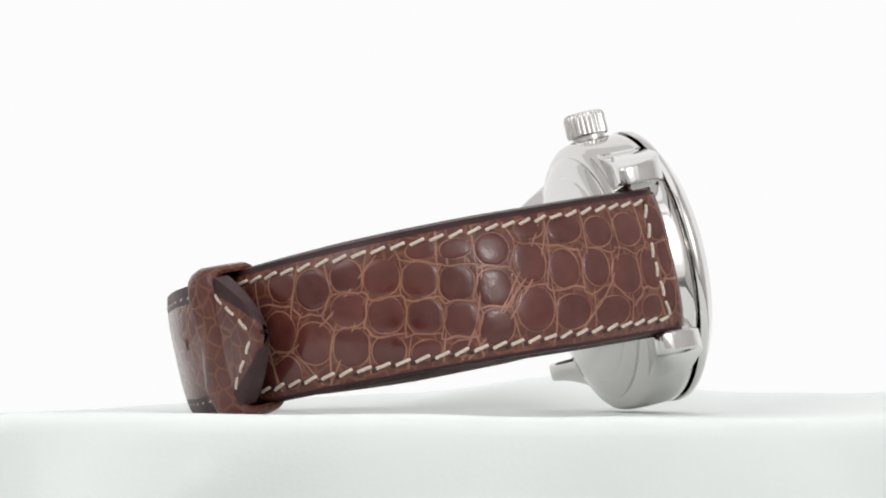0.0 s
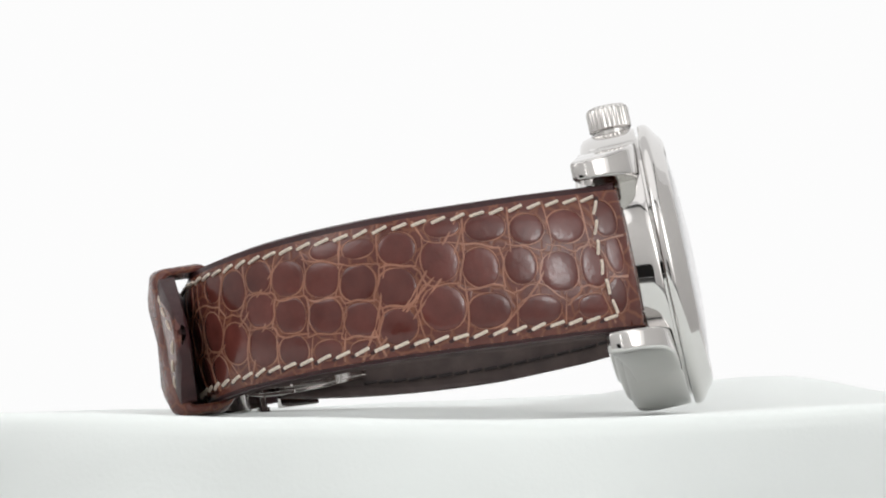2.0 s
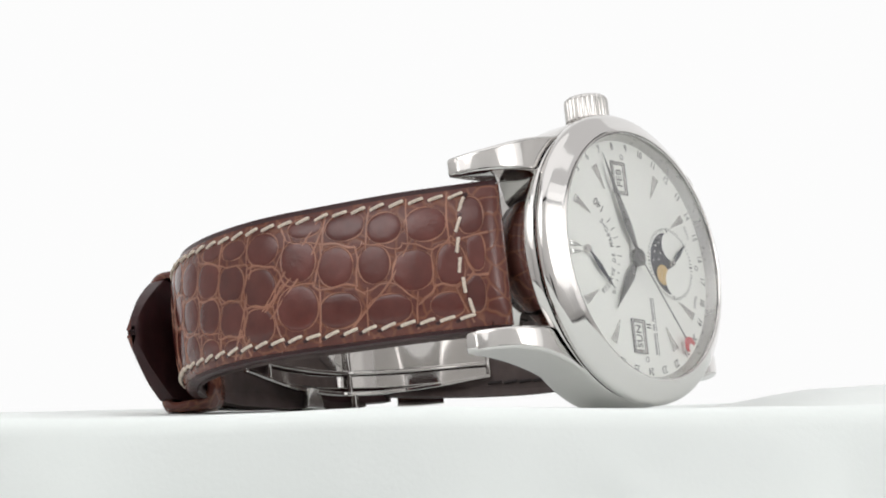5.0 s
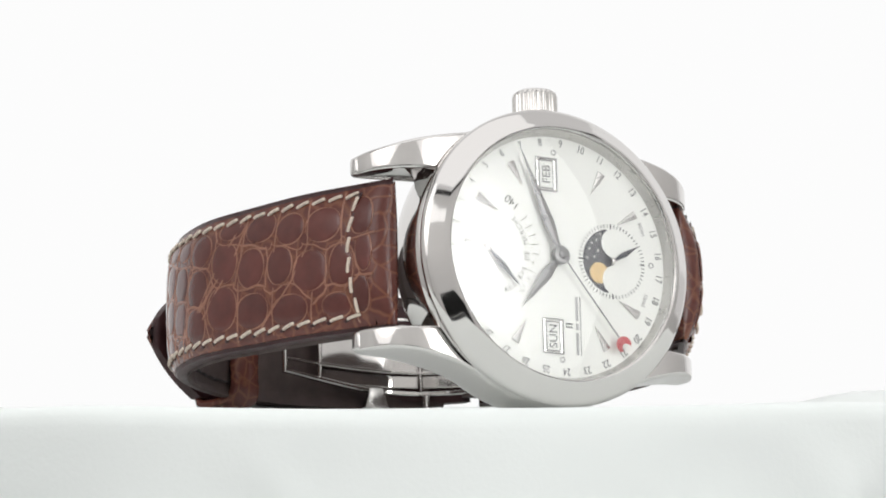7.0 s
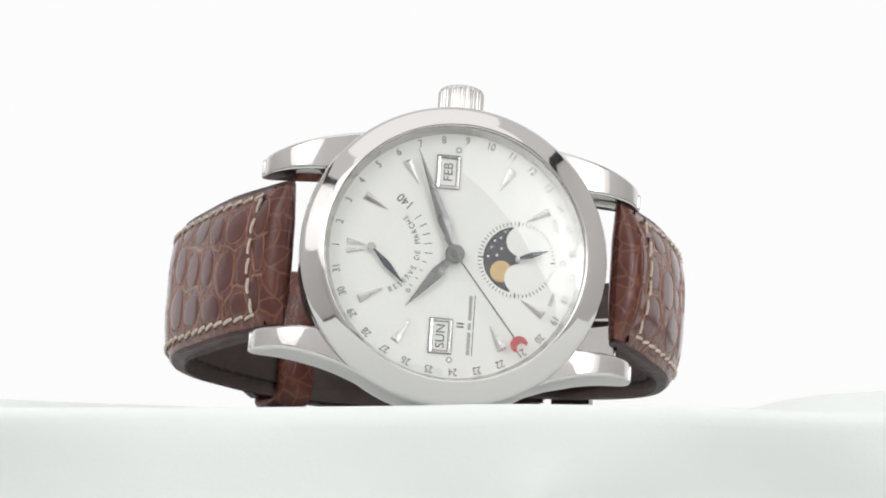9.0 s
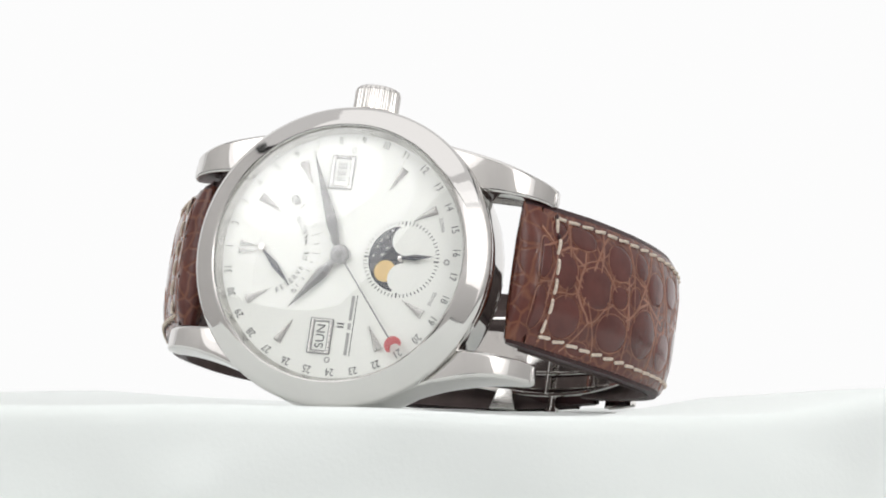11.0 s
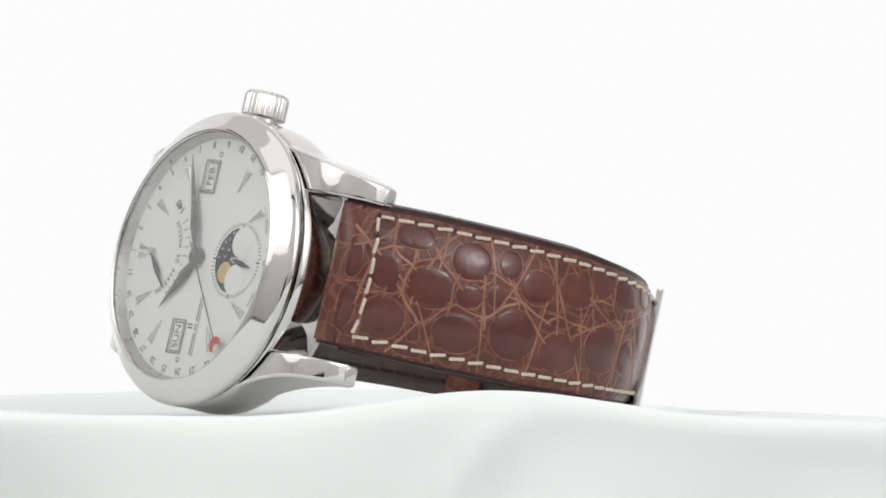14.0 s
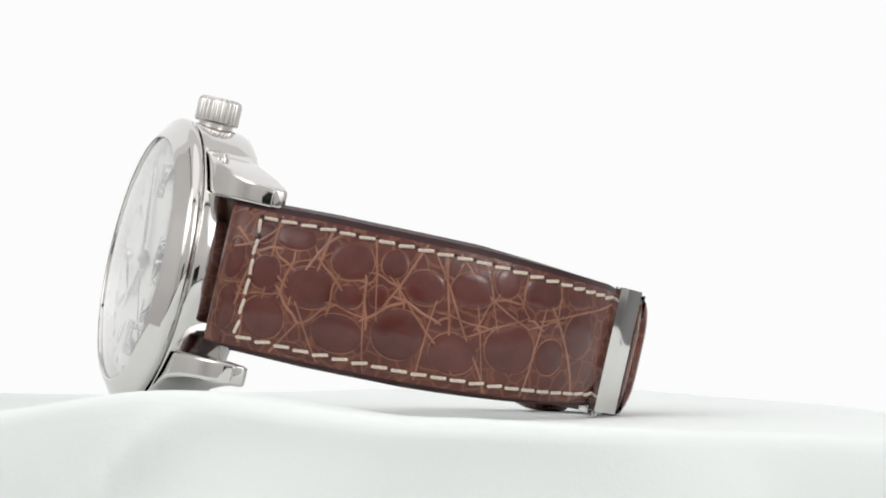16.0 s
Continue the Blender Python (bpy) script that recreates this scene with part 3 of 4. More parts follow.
def band_body(b, h_top, h_low, inset=0.0, round_end=1.6, start=0.0, point=0.0, inset_top=None, stop=None, under=0.0, roll=0.5, round_stop=None):
    """A solid band between two depths; h_low None: the band's own thickness."""
    bm = bmesh.new()
    rows = []
    end = stop or b.length
    n = max(4, int((end - start) / (0.6 if stop is None else 0.25)))
    for i in range(n + 1):
        u = start + (end - start) * i / n
        t, lo = b.top(u) - (inset if inset_top is None else inset_top), b.bottom(u) + inset
        if point and b.length - u < point:
            w = (b.length - u) / point
            mid = (t + lo) / 2
            half = (t - lo) / 2 * max(0.06, w ** 0.58)
            t, lo = mid + half, mid - half
        deep = -b.thickness(u) - under if h_low is None else h_low
        up, taper = h_top, 1.0
        for e, bend in ((u - start, round_end), (end - u, round_stop or round_end)):
            if e < bend:
                q = math.sqrt(max(0.0, 1 - (1 - e / bend) ** 2))
                taper *= max(0.15, q)
                mid = deep + (up - deep) * roll
                up, deep = mid + (up - mid) * max(0.12, q), mid + (deep - mid) * max(0.12, q)
        ring_pts = []
        sag = min(1.0, max(0.0, (0.8 - u / b.length) / 0.3))
        m = 16
        for k in range(m + 1):
            z = lo + (t - lo) * k / m
            ring_pts.append((z, up + (b.dome(u, z) * taper if not point else -0.6 * abs(2 * k / m - 1) ** 4)))
        for k in range(m, -1, -4):
            z = lo + (t - lo) * k / m
            q = abs(2 * k / m - 1)
            ring_pts.append((z - (b.lean * sag if k == 0 and under else 0) + (0.45 * sag if k == m and h_low is None and not point else 0), deep + 0.35 * q ** 6))
        rows.append([bm.verts.new(b.place(u, z, h)) for z, h in ring_pts])
    m = len(rows[0])
    for p, q in zip(rows, rows[1:]):
        for k in range(m):
            j = (k + 1) % m
            bm.faces.new((p[k], p[j], q[j], q[k]))
    bm.faces.new(rows[0])
    bm.faces.new(rows[-1])
    return bm


def cell_line(c, o):
    """Where the border between two scales (u, z, half length, half width) crosses the way from one to the other."""
    d = Vector(o[:2]) - Vector(c[:2])
    return Vector(c[:2]) + d * (0.5 + (c[2] * c[3] - o[2] * o[3]) / (2 * d.length_squared)), d


def scale_outline(b, c, spots, gap, u0, u1, square):
    """The rounded outline of one scale, kept apart from its neighbours."""
    lo, hi = b.bottom(c[0]) + 0.55, b.top(c[0]) - 0.95
    poly, n = [], 26
    for k in range(n):
        t = 2 * math.pi * k / n
        ct, st = math.cos(t), math.sin(t)
        reach = 1.06 * (abs(ct / c[2]) ** square + abs(st / c[3]) ** square) ** (-1 / square)
        poly.append(Vector((min(u1, max(u0, c[0] + ct * reach)), min(hi, max(lo, c[1] + st * reach)))))
    for o in spots:
        if o is not c and math.dist(o[:2], c[:2]) < 14:
            p, d = cell_line(c, o)
            e = d.normalized()
            poly = [q if (q - p).dot(e) <= -gap else q - e * ((q - p).dot(e) + gap) for q in poly]
    return [(poly[k - 1] + poly[k] * 2 + poly[(k + 1) % n]) / 4 for k in range(n)]


def add_scales(b, spots, parent, gap, u0, u1, height=0.30, square=2.3):
    """Low domed scales at the spots (u, z, half length, half width)."""
    for c in spots:
        poly = scale_outline(b, c, spots, gap, u0, u1, square)
        n = len(poly)
        cen = sum(poly, Vector((0, 0))) / n
        r = sum((p - cen).length for p in poly) / n
        bm = bmesh.new()
        rings = []
        tall = height * min(1, r / 2.4)
        for f, h in ((1.0, -0.10), (0.97, 0.30), (0.91, 0.56), (0.80, 0.78), (0.55, 0.95)):
            loop = []
            for p in poly:
                q = cen + (p - cen) * f
                loop.append(bm.verts.new(b.place(q.x, q.y, b.dome(q.x, q.y) + (h * tall if h > 0 else h))))
            rings.append(loop)
        top = bm.verts.new(b.place(cen.x, cen.y, b.dome(cen.x, cen.y) + tall))
        for p, q in zip(rings, rings[1:]):
            for k in range(n):
                j = (k + 1) % n
                bm.faces.new((p[k], p[j], q[j], q[k]))
        for k in range(n):
            bm.faces.new((rings[-1][k], rings[-1][(k + 1) % n], top))
        part("scale", bm, SCALE, parent)


def add_creases(b, spots, parent, gap, square, stretch, width, u0, u1, seed, wild=0, lean=0, ridge=0.8):
    """Raised tan creases along the lines between neighbouring scales, running on past their ends."""
    rng = random.Random(seed)
    bm = bmesh.new()

    def strip(p0, p1, n, w, bow, lift):
        """One crease from p0 to p1, tapered at both ends."""
        ln = (p1 - p0).length
        m, last = max(2, int(ln / 0.5)), None
        for j in range(m + 1):
            f = j / m
            p = p0 + (p1 - p0) * f + n * (bow * 4 * f * (1 - f) + 0.13 * math.sin(9 * f + 5 * bow))
            if not (u0 + 0.2 < p.x < u1 and b.bottom(p.x) + 0.6 < p.y < b.top(p.x) - 1.0):
                last = None
                continue
            ww = w * (0.55 + 0.45 * min(1, 7 * f, 7 * (1 - f)))
            row = []
            for off, h in ((-ww, 0.0), (-0.5 * ww, 0.09), (0.5 * ww, 0.09), (ww, 0.0)):
                q = p + n * off
                row.append(bm.verts.new(b.place(q.x, q.y, b.dome(q.x, q.y) + h + lift)))
            if last:
                for r in range(3):
                    bm.faces.new((last[r], last[r + 1], row[r + 1], row[r]))
            last = row

    # a thin ridge round each scale
    for c in spots:
        loop = scale_outline(b, c, spots, gap, u0, u1, square)
        first = rng.randrange(len(loop))
        last = None
        for k in range(len(loop) + 1):
            p = loop[(first + k) % len(loop)]
            out = (p - Vector(c[:2])).normalized()
            w = width * ridge * (0.6 + 0.4 * math.sin(0.5 * k + c[0]))
            row = []
            for off, h in ((-w, 0.0), (-0.4 * w, 0.10), (0.4 * w, 0.10), (w, 0.0)):
                s = p + out * (off + 0.05)
                row.append(bm.verts.new(b.place(s.x, s.y, b.dome(s.x, s.y) + h + 0.02)))
            if last:
                for r in range(3):
                    bm.faces.new((last[r], last[r + 1], row[r + 1], row[r]))
            last = row
    for i, c in enumerate(spots):
        for k, o in enumerate(spots):
            if k <= i or math.dist(c[:2], o[:2]) > 13:
                continue
            mid, d = cell_line(c, o)
            n = d.normalized()
            s = Vector((-n.y, n.x))
            t0, t1 = -12.0, 12.0
            for q in spots:
                if q is c or q is o:
                    continue
                # the stretch of the line that belongs to neither neighbour
                p, e = cell_line(c, q)
                rate, room_left = s.dot(e), (p - mid).dot(e)
                if abs(rate) < 1e-6:
                    if room_left < 0:
                        t1 = t0
                elif rate > 0:
                    t1 = min(t1, room_left / rate)
                else:
                    t0 = max(t0, room_left / rate)
            if t1 - t0 < 0.5:
                continue
            ln = t1 - t0
            a0, a1 = t0 - ln * rng.uniform(0, stretch), t1 + ln * rng.uniform(0, stretch)
            tilt = rng.uniform(-0.06, 0.06) * (a1 - a0) / 2
            strip(mid + s * a0 - n * tilt, mid + s * a1 + n * tilt, n, width * rng.uniform(0.6, 1.25), rng.uniform(-0.35, 0.35), 0.02)
    for _ in range(wild):
        u = rng.uniform(u0 + 2, u1 - 2)
        z = rng.uniform(b.bottom(u) + 3, b.top(u) - 3)
        t = (lean or rng.choice((1, -1))) * radians(rng.uniform(30, 66))
        d = Vector((math.cos(t), math.sin(t)))
        ln = rng.uniform(6, 12)
        strip(Vector((u, z)) - d * ln, Vector((u, z)) + d * ln, Vector((-d.y, d.x)), width * rng.uniform(0.7, 1.1), rng.uniform(-1.5, 1.5), 0.03)
    return tagged(part("creases", bm, TAN, parent, "raised tan creases"), kind="stuff")


def stitch_mesh():
    bm = bmesh.new()
    rings = []
    for i in range(7):
        x = (-1.1, -1.0, -0.55, 0.0, 0.55, 1.0, 1.1)[i]
        f = 0.6 if abs(x) > 1.05 else 1.0
        rise = 0.26 * (1 - (x / 1.4) ** 2) - 0.05
        rings.append([bm.verts.new((x, 0.24 * f * math.cos(2 * math.pi * k / 8), rise + 0.22 * f * math.sin(2 * math.pi * k / 8))) for k in range(8)])
    for p, q in zip(rings, rings[1:]):
        for k in range(8):
            j = (k + 1) % 8
            bm.faces.new((p[k], p[j], q[j], q[k]))
    bm.faces.new(rings[0])
    bm.faces.new(rings[-1])
    return finish("stitch", bm, THREAD)


STITCH = stitch_mesh()
DARK_STITCH = STITCH.copy()
DARK_STITCH.materials.clear()
DARK_STITCH.materials.append(DARK_THREAD)


def hole_mesh():
    bm = bmesh.new()
    bmesh.ops.create_uvsphere(bm, u_segments=8, v_segments=5, radius=0.42)
    bmesh.ops.scale(bm, vec=(1.2, 0.8, 0.35), verts=bm.verts)
    return finish("needle_hole", bm, EDGE)


HOLE = hole_mesh()


def add_stitch(b, u, z, slant, parent, across=False, lift=0.06):
    t, n = b.axes(u)
    zed = Vector((0, 0, 1))
    along, side = (zed, t) if across else (t, zed)
    x = along * math.cos(slant) + side * math.sin(slant)
    y = n.cross(x)
    m = Matrix((x, y, n)).transposed().to_4x4()
    m.translation = b.place(u, z, b.dome(u, z) + lift) * MM
    ob = new("stitch", STITCH)
    ob.parent, ob.matrix_basis = parent, m @ pose(0, 0, 0, random.uniform(-5, 5), 0, random.uniform(-5, 5))
    p = new("needle_hole", HOLE)
    g = m.copy()
    g.translation = (b.place(u, z, b.dome(u, z) + lift - 0.16) + x * 1.36) * MM
    p.parent, p.matrix_basis = parent, g


def lining_seam(b, parent, u0, u1, inset):
    """Dark thread along the edges of the lining."""
    n = int((u1 - u0) / 2.72)
    for i in range(n + 1):
        u = u0 + (u1 - u0) * i / n
        t, out = b.axes(u)
        m = Matrix((t, -out.cross(t), -out)).transposed().to_4x4()
        for z in (b.top(u) - inset, b.bottom(u) + inset):
            m.translation = b.place(u, z, -b.thickness(u) - 0.02) * MM
            ob = new("lining_stitch", DARK_STITCH)
            ob.parent, ob.matrix_basis = parent, m.copy()


def stitch_lines(b, parent, u0, u1, inset, slant, bow, pitch=2.72):
    n = int((u1 - u0) / pitch)
    for i in range(n + 1):
        u = u0 + (u1 - u0) * i / n
        add_stitch(b, u, b.top(u) - inset, slant, parent)
        add_stitch(b, u, b.bottom(u) + inset, slant, parent)
    t, lo = b.top(u0) - inset, b.bottom(u0) + inset
    k = 6
    for i in range(k):
        z = lo + (t - lo) * (i + 0.5) / k
        f = (2 * i + 1) / k - 1
        add_stitch(b, u0 - 1.2 + bow * (1 - f * f), z, slant * 0.7 - bow * 0.28 * f, parent, True)


LEFT = Band([(-22.9, 2.0), (-26.3, 8.0), (-31.3, 17), (-35.0, 27), (-37.4, 35), (-37.9, 42), (-36.7, 50), (-32.6, 58.4), (-23.8, 67.1), (-12, 71.6), (2, 73.0), (12, 72.2), (19, 69.6)],
            [(0, 9.9), (0.25, 10.1), (0.55, 10.45), (0.75, 10.75), (1, 10.8)],
            [(0, -11.0), (0.2, -10.4), (0.38, -9.5), (0.56, -8.6), (0.75, -8.2), (0.88, -7.6), (1, -6.6)],
            [(0, 4.0), (0.15, 4.2), (0.5, 3.2), (0.8, 2.4), (1, 2.2)], 1, 0.3, 0.4)
RIGHT = Band([(23.8, 1.3), (27.3, 7.6), (31.9, 16), (35.7, 25.3), (37.6, 34), (37.7, 42), (36.0, 49), (32.7, 55), (28.4, 60.2), (25.2, 63.2), (21, 66.2)],
             [(0, 11.0), (0.22, 11.6), (0.52, 11.9), (0.87, 11.2), (1, 10.3)],
             [(0, -8.9), (0.22, -9.0), (0.43, -8.6), (0.65, -7.6), (0.87, -6.3), (1, -5.6)],
             [(0, 4.0), (0.2, 4.2), (0.55, 3.2), (1, 2.2)], -1, 1.0, 0.3)
TAIL = Band([(22.6, 66.9), (12, 72.0), (2, 74.7), (-9, 75.6), (-18, 74.2), (-26, 72.0), (-32.0, 69.6)],
            [(0, 10.2), (0.6, 10.4), (1, 10.0)], [(0, -6.0), (0.3, -6.9), (0.6, -7.9), (1, -8.0)], [(0, 2.4), (0.5, 3.0), (0.75, 3.6), (0.9, 3.0), (1, 2.0)], -1)


STRAP_START = 2.6


def strap_side(b, label, spots, gap, seed, slant, bow, u_end, stitch_end, stretch, square, width, wild, lean, tall):
    body = part("strap", band_body(b, -0.15, None, 0.0, 3.2, STRAP_START + 0.35, roll=0.42, round_stop=1.9), EDGE, watch, label)
    part("top_leather", band_body(b, 0.06, -2.2, 0.45, 1.3, STRAP_START + 2.6, 0.0, 0.85), CREASE, body, "wrinkled brown crocodile leather")
    part("rolled_end", band_body(b, 0.05, None, 0.4, 3.2, STRAP_START, 0.0, 0.8, 7.0, roll=0.42, round_stop=0.3), CREASE, body, "brown leather rolled round the spring bar")
    part("lining", band_body(b, -1.9, None, -0.02, 1.2, STRAP_START + 3.6, under=0.1), LINING, body, "grey-brown smooth lining leather")
    add_scales(b, spots, body, gap, STRAP_START + 2.0, u_end, tall, square)
    add_creases(b, spots, body, gap, square, stretch, width, STRAP_START + 1.6, u_end, seed, wild, lean, 0.8 if lean else 0.5)
    stitch_lines(b, body, 8.5, stitch_end, 1.85, slant, bow)
    lining_seam(b, body, 9.0, stitch_end - 8, 2.1)
    return body


# scales of the long half: near the case, along the middle, towards the keeper
LONG_SCALES = [(6.4, -0.2, 1.2, 3.1), (6.7, 4.9, 1.7, 2.7), (7.0, -5.9, 1.3, 2.6), (10.0, -1.8, 1.8, 3.2), (10.9, -7.0, 2.4, 1.6), (13.0, 4.6, 2.8, 2.3), (15.2, -1.6, 2.9, 2.7), (18.8, 5.0, 2.4, 2.1), (19.2, -6.5, 3.2, 2.0), (20.7, 0.1, 2.2, 2.6)]
LONG_SCALES += [(24.5, 6.2, 2.9, 1.9), (26.4, -5.4, 3.1, 2.3), (26.4, 0.7, 2.5, 2.7), (30.6, 7.2, 2.5, 1.4), (31.9, 2.6, 2.5, 2.9), (32.6, -4.0, 3.0, 3.0), (37.4, 5.3, 2.5, 2.2), (38.4, -0.1, 2.6, 2.7), (39.2, -5.3, 2.6, 2.4), (42.7, 6.4, 2.3, 1.3), (43.6, 1.7, 2.5, 2.5), (44.0, -3.4, 2.4, 2.6), (44.6, -7.2, 1.8, 1.0)]
LONG_SCALES += [(47.3, 7.2, 2.3, 1.2), (48.4, 3.3, 2.6, 2.4), (48.9, -1.8, 2.4, 2.5), (49.6, -6.4, 2.1, 1.3), (53.6, 4.6, 2.5, 2.4), (54.1, -0.5, 2.3, 2.6), (54.8, -5.4, 2.3, 2.1), (58.4, 5.9, 2.2, 2.2), (59.0, 1.3, 2.5, 2.3), (59.9, -3.7, 2.7, 2.6), (63.7, 5.3, 2.5, 2.7), (65.2, -2.0, 2.8, 2.8), (68.4, 6.9, 2.1, 2.2), (70.1, 0.6, 2.4, 2.8), (70.6, -5.0, 2.2, 2.2)]
# under the keeper the rows go on evenly
for k in range(12):
    LONG_SCALES.append((75.0 + 4.6 * (k // 3) + 1.2 * (k % 3), (-4.6, 1.0, 6.6)[k % 3], 2.2, 2.4))
strap_left = strap_side(LEFT, "long crocodile strap half", LONG_SCALES, 0.15, 4, -0.22, 1.5, 88, 84, 0.12, 2.15, 0.19, 8, -1, 0.17)

RIGHT_END = RIGHT.length - 9.4
# scales of the short half: near the case, then towards the clasp
SHORT_SCALES = [(5.1, 3.3, 1.4, 2.9), (5.2, -3.6, 1.4, 3.0), (8.2, 7.6, 1.5, 1.5), (9.7, 2.4, 2.1, 2.4), (10.7, -3.8, 2.9, 2.8), (12.8, 7.8, 2.9, 1.6), (15.2, -7.2, 2.1, 0.9), (16.2, 1.5, 3.5, 2.7), (21.1, -3.7, 3.4, 2.5), (21.2, 6.3, 2.8, 2.5), (21.7, 1.5, 1.9, 1.5), (25.6, 2.4, 1.3, 1.5), (26.8, 7.2, 1.7, 1.9), (29.2, -2.0, 3.5, 3.3)]
SHORT_SCALES += [(31.5, 5.0, 2.6, 2.3), (37.1, -2.9, 3.3, 2.7), (38.0, 6.1, 3.0, 2.3), (42.8, 8.1, 1.8, 2.1), (43.3, 3.7, 1.9, 0.9), (45.2, -0.7, 3.8, 3.2), (48.6, 7.7, 3.4, 2.0), (51.9, -0.6, 2.4, 2.4), (55.7, 8.6, 2.6, 1.7), (57.2, 3.2, 3.2, 3.1)]
strap_right = strap_side(RIGHT, "short crocodile strap half", SHORT_SCALES, 0.15, 9, 0.14, 0.5, RIGHT_END, RIGHT_END - 1.2, 0.6, 2.1, 0.21, 5, 0, 0.17)

tail = part("strap_tail", band_body(TAIL, 0.0, None, 0.0, 1.2, 0.0, 9.0), EDGE, watch, "dark pointed strap tail under the keeper")
part("tail_leather", band_body(TAIL, 0.07, -0.8, 0.7, 1.2, 0.0, 9.0), CREASE, tail, "brown leather face of the tail")
for k in range(12):
    u = 12 + k * 3.0
    if u < TAIL.length - 9:
        for z in (TAIL.top(u) - 1.7, TAIL.bottom(u) + 1.7):
            add_stitch(TAIL, u, z, 0.25, tail, False, -0.08)
for k in range(3):
    for side in (-1, 1):
        f = (k + 0.5) / 3
        u = TAIL.length - 9 + 7.6 * f
        mid, half = (TAIL.top(u) + TAIL.bottom(u)) / 2, (TAIL.top(u) - TAIL.bottom(u)) / 2 - 2.2
        add_stitch(TAIL, u - 0.6, mid + side * half * (1 - f) ** 0.8, -side * 0.8, tail, False, -0.08)


def tail_hole():
    """The last buckle hole, left open beside the keeper."""
    bm = bmesh.new()
    bmesh.ops.create_uvsphere(bm, u_segments=16, v_segments=8, radius=0.85)
    t, n = TAIL.axes(35.6)
    m = Matrix((t, n.cross(t), n)).transposed().to_4x4()
    m.translation = TAIL.place(35.6, 2.4, 0.02)
    bmesh.ops.transform(bm, matrix=m @ Matrix.Diagonal((0.8, 1.2, 0.2, 1)), verts=bm.verts)
    part("strap_hole", bm, EDGE, tail, "dark punched strap hole")


tail_hole()


def keeper():
    """A leather loop round strap and tail."""
    bm = bmesh.new()
    c, along = Vector((-19.0, 70.6)), Vector((-0.90, -0.43)).normalized()
    out = Vector((along.y, -along.x))
    if out.y < 0:
        out = -out
    m = 40

    def loop_at(s, grow):
        h0, h1, z0, z1 = -4.0 - grow, 2.7 + grow, -8.4 - grow, 10.6 + grow
        ring_pts = []
        for k in range(m):
            t = 2 * math.pi * k / m
            q = 0.36
            x = math.copysign(abs(math.cos(t)) ** q, math.cos(t))
            z = math.copysign(abs(math.sin(t)) ** q, math.sin(t))
            h = (h0 + h1) / 2 + (h1 - h0) / 2 * x
            zz = (z0 + z1) / 2 + (z1 - z0) / 2 * z
            sway = 0.5 * math.sin(zz * 0.35) * (1 if x > 0 else 0.3)
            p = c + along * (s + sway) + out * (h + 0.25 * math.sin(zz * 0.6 + s))
            ring_pts.append(bm.verts.new((p.x, p.y, zz)))
        return ring_pts

    loops = [loop_at(s, g) for s, g in ((-2.9, 0.1), (-3.1, 0.55), (-2.9, 1.0), (-2.2, 1.3), (0, 1.55), (2.2, 1.3), (2.9, 1.0), (3.1, 0.55), (2.9, 0.1), (0, 0.0))]
    for a, b in zip(loops, loops[1:] + loops[:1]):
        for k in range(m):
            j = (k + 1) % m
            bm.faces.new((a[k], a[j], b[j], b[k]))
    part("keeper", bm, CREASE, watch, "brown leather keeper loop")


keeper()


def plate(points, z0, z1, thick, name, mat, parent, label=""):
    """A curved metal plate that stands on edge."""
    us, xs, ys = curve_through(points, 0.8)
    dx, dy = np.gradient(xs), np.gradient(ys)
    ln = np.hypot(dx, dy)
    bm = bmesh.new()
    rows = []
    c = min(0.2, thick / 3)
    for x, y, nx, ny in zip(xs, ys, -dy / ln, dx / ln):
        sec = [(0, z0 + c), (0, z1 - c), (c, z1), (thick - c, z1), (thick, z1 - c), (thick, z0 + c), (thick - c, z0), (c, z0)]
        rows.append([bm.verts.new((x + nx * h, y + ny * h, z)) for h, z in sec])
    for p, q in zip(rows, rows[1:]):
        for k in range(8):
            j = (k + 1) % 8
            bm.faces.new((p[k], p[j], q[j], q[k]))
    bm.faces.new(rows[0])
    bm.faces.new(rows[-1])
    return part(name, bm, mat, parent, label)


def rail(points, thick, tall, name, parent):
    """A flat steel strip on edge through (x, y, z)."""
    us, xs, ys = curve_through([p[:2] for p in points], 0.8)
    marks = [0.0]
    for p, q in zip(points, points[1:]):
        marks.append(marks[-1] + math.dist(p[:2], q[:2]))
    zs = np.interp(us / us[-1], np.array(marks) / marks[-1], [p[2] for p in points])
    zs = np.convolve(np.pad(zs, 4, mode="edge"), np.ones(9) / 9, mode="valid")
    dx, dy = np.gradient(xs), np.gradient(ys)
    ln = np.hypot(dx, dy)
    bm = bmesh.new()
    rows = []
    for x, y, z, nx, ny in zip(xs, ys, zs, -dy / ln, dx / ln):
        rows.append([bm.verts.new((x + nx * h, y + ny * h, z + v)) for h, v in ((-thick / 2, -tall * 0.3), (-thick / 2, tall * 0.3), (-thick / 3, tall / 2), (thick / 3, tall / 2), (thick / 2, tall * 0.3), (thick / 2, -tall * 0.3), (thick / 3, -tall / 2), (-thick / 3, -tall / 2))])
    for p, q in zip(rows, rows[1:]):
        for k in range(8):
            j = (k + 1) % 8
            bm.faces.new((p[k], p[j], q[j], q[k]))
    bm.faces.new(rows[0])
    bm.faces.new(rows[-1])
    return part(name, bm, POLISHED, parent)


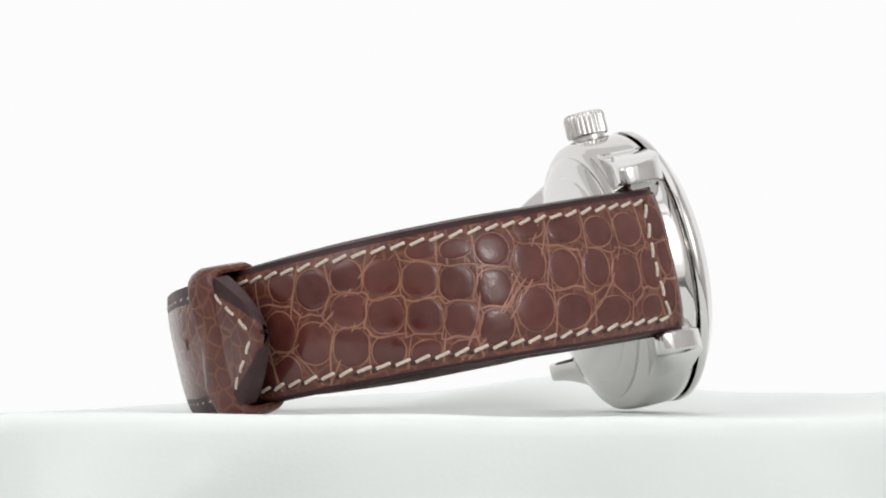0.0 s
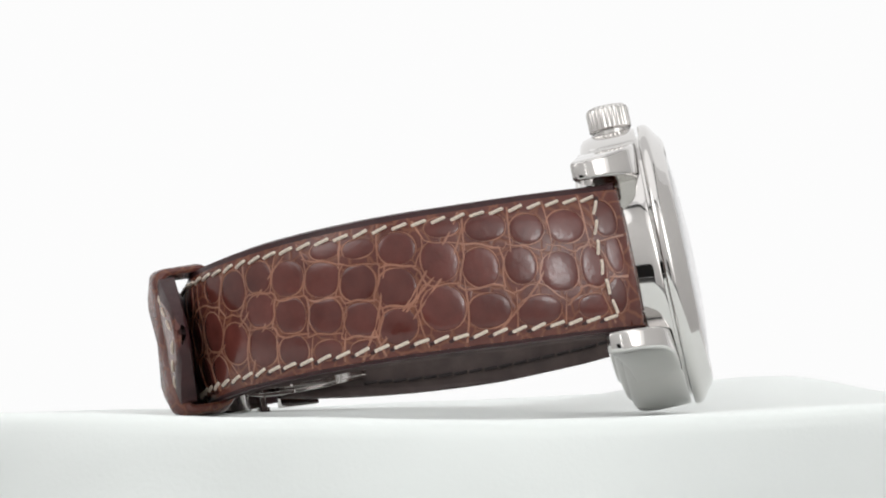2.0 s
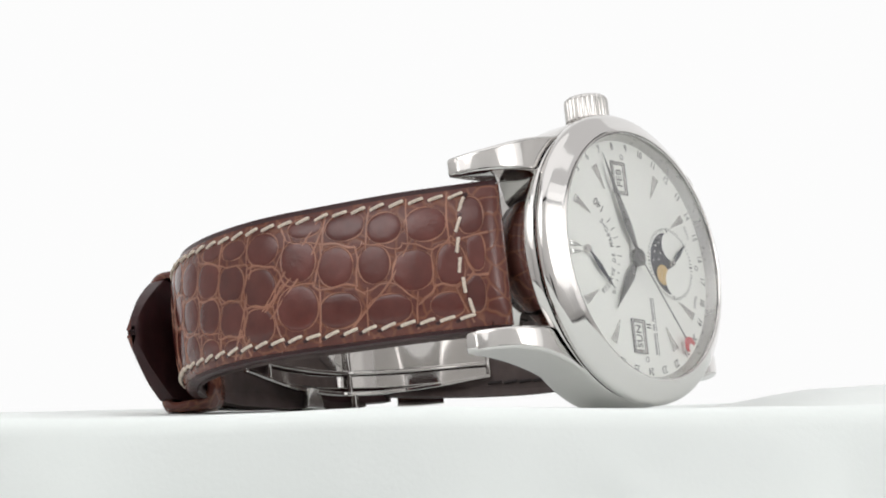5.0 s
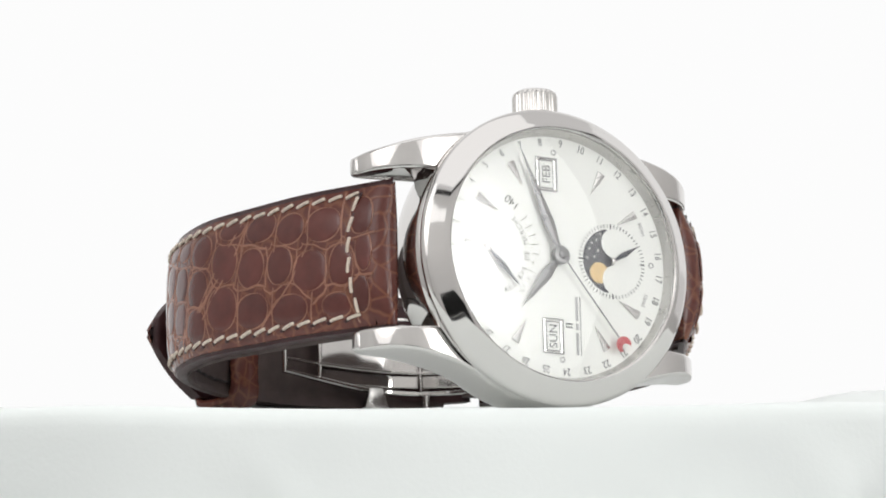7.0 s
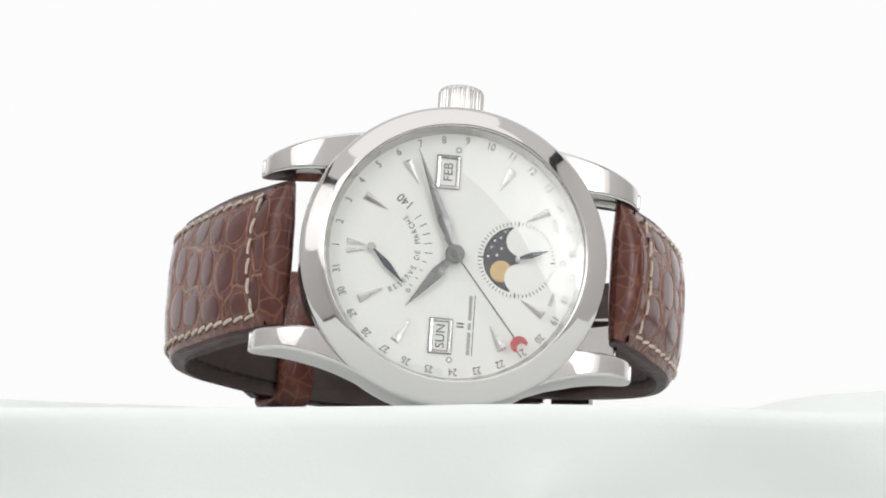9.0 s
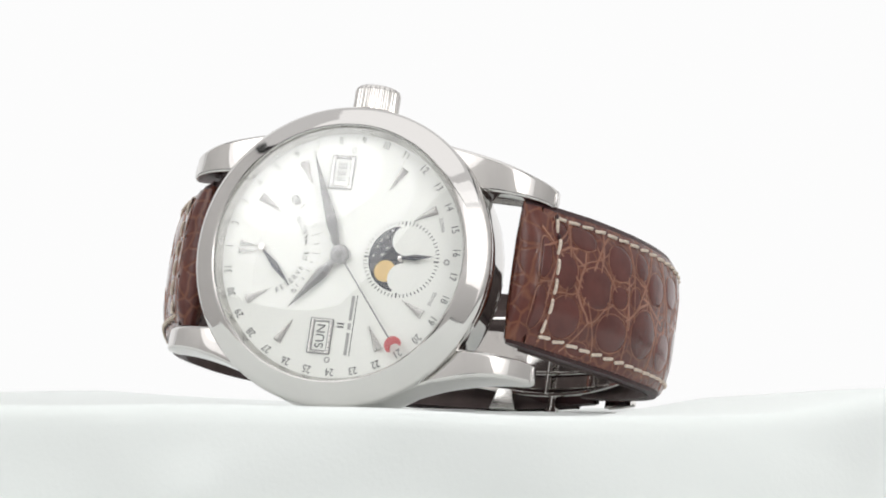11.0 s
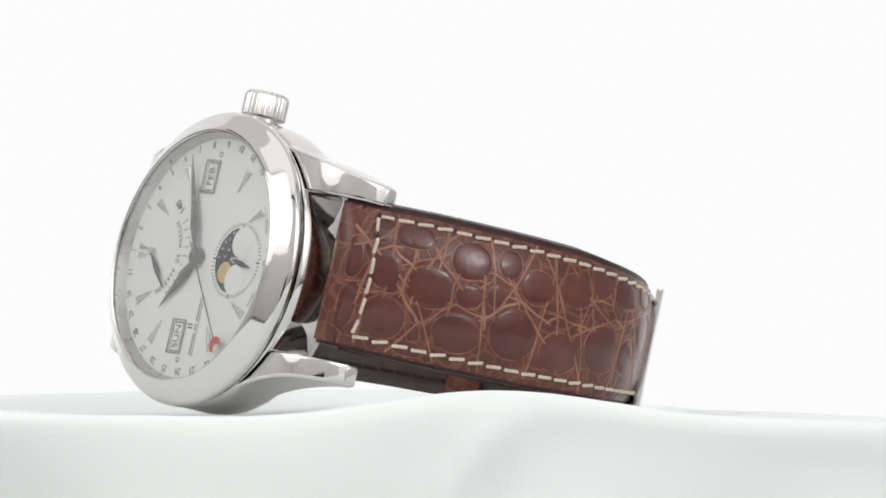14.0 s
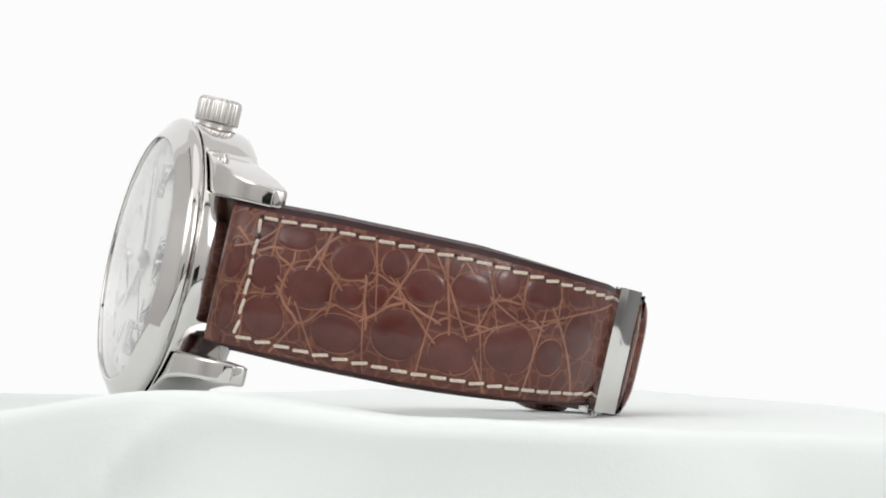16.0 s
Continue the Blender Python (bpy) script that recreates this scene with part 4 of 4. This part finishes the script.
def rod(p, q, r, name, mat, parent):
    p, q = Vector(p), Vector(q)
    bm = bmesh.new()
    bmesh.ops.create_cone(bm, cap_ends=True, segments=14, radius1=r, radius2=r, depth=(q - p).length)
    turn = (q - p).to_track_quat("Z", "Y").to_matrix().to_4x4()
    bmesh.ops.transform(bm, matrix=Matrix.Translation((p + q) / 2) @ turn, verts=bm.verts)
    return part(name, bm, mat, parent)


def clasp():
    cover = plate([(28.5, 60.0), (26.3, 62.5), (23.3, 65.2)], -6.4, 10.9, -0.9, "clasp_cover", POLISHED, watch, "polished steel folding clasp")
    rail([(-10.3, 66.2, -3.4), (-4, 67.6, -4.0), (4, 68.6, -4.8), (12, 67.6, -5.2), (20, 63.4, -5.0), (26, 57.4, -4.5), (31.1, 52.4, -3.7)], 1.1, 0.7, "clasp_rail", cover)
    rail([(-10.3, 66.2, -1.5), (0, 67.8, -1.7), (12, 67.0, -1.9), (22, 61.4, -1.8), (31.1, 52.4, -1.7)], 0.9, 0.45, "clasp_rail", cover)
    rail([(-10.5, 65.5, 4.3), (4, 68.4, 6.6), (20, 63.0, 6.6), (31.1, 52.4, 5.2)], 1.1, 0.55, "clasp_rail", cover)
    for z0, z1 in ((-4.2, -2.1), (-1.5, 4.6)):
        plate([(-3.5, 67.9), (5, 68.7), (12, 67.8), (20, 63.4), (26, 57.4), (30.8, 52.6)], z0, z1, 0.5, "clasp_blade", POLISHED, cover, "polished steel clasp blade")
    rod((-10.3, 66.2, -3.8), (-10.3, 66.2, 4.8), 0.42, "hinge_pin", POLISHED, cover)
    rod((-3.6, 67.6, -4.1), (-3.6, 67.6, 6.1), 0.38, "cross_pin", POLISHED, cover)
    rod((13.5, 66.4, -5.0), (13.5, 66.4, 6.4), 0.38, "cross_pin", POLISHED, cover)
    rod((31.1, 52.3, -3.9), (31.1, 52.3, 5.6), 0.42, "hinge_pin", POLISHED, cover)
    button = rod((14.6, 66.8, -8.4), (14.6, 66.8, -4.8), 0.75, "push_button", POLISHED, cover)
    rod((14.6, 66.8, -7.9), (14.6, 66.8, -7.2), 1.05, "button_collar", POLISHED, button)
    bm = prism([(4.3, -7.9), (8.6, -7.9), (7.4, -4.6), (5.4, -4.6)], 67.6, 69.0, None, 0.15)
    part("bracket", bm, BRUSHED, cover, "steel bracket")


clasp()


# ---- movement: the table turns, the seconds hand sweeps ----
def motions():
    rest = Matrix.Translation(Vector((2.524, -39.637, 21.897)) * MM) @ pose(0, 0, 0, -11.825, 0, 0) @ pose(0, 0, 0, 0, 5.152, 0)
    turns = [(0.5 * k, 106.0 - 11.125 * 0.5 * k) for k in range(33)]
    walk(turntable, [(t, pose(0, 0, 0, 0, 0, a)) for t, a in turns])
    walk(watch, [(t, pose(0, 0, 0, 0, 0, a) @ rest) for t, a in turns])
    rows = []
    for k in range(33):
        t = 0.5 * k
        rows.append((t, pose(MOON_C[0] * MM, 0, MOON_C[1] * MM, 0, -(31.0 - 6.0 * (t - 7.0)), 0)))
    walk(seconds_hand, rows)


motions()
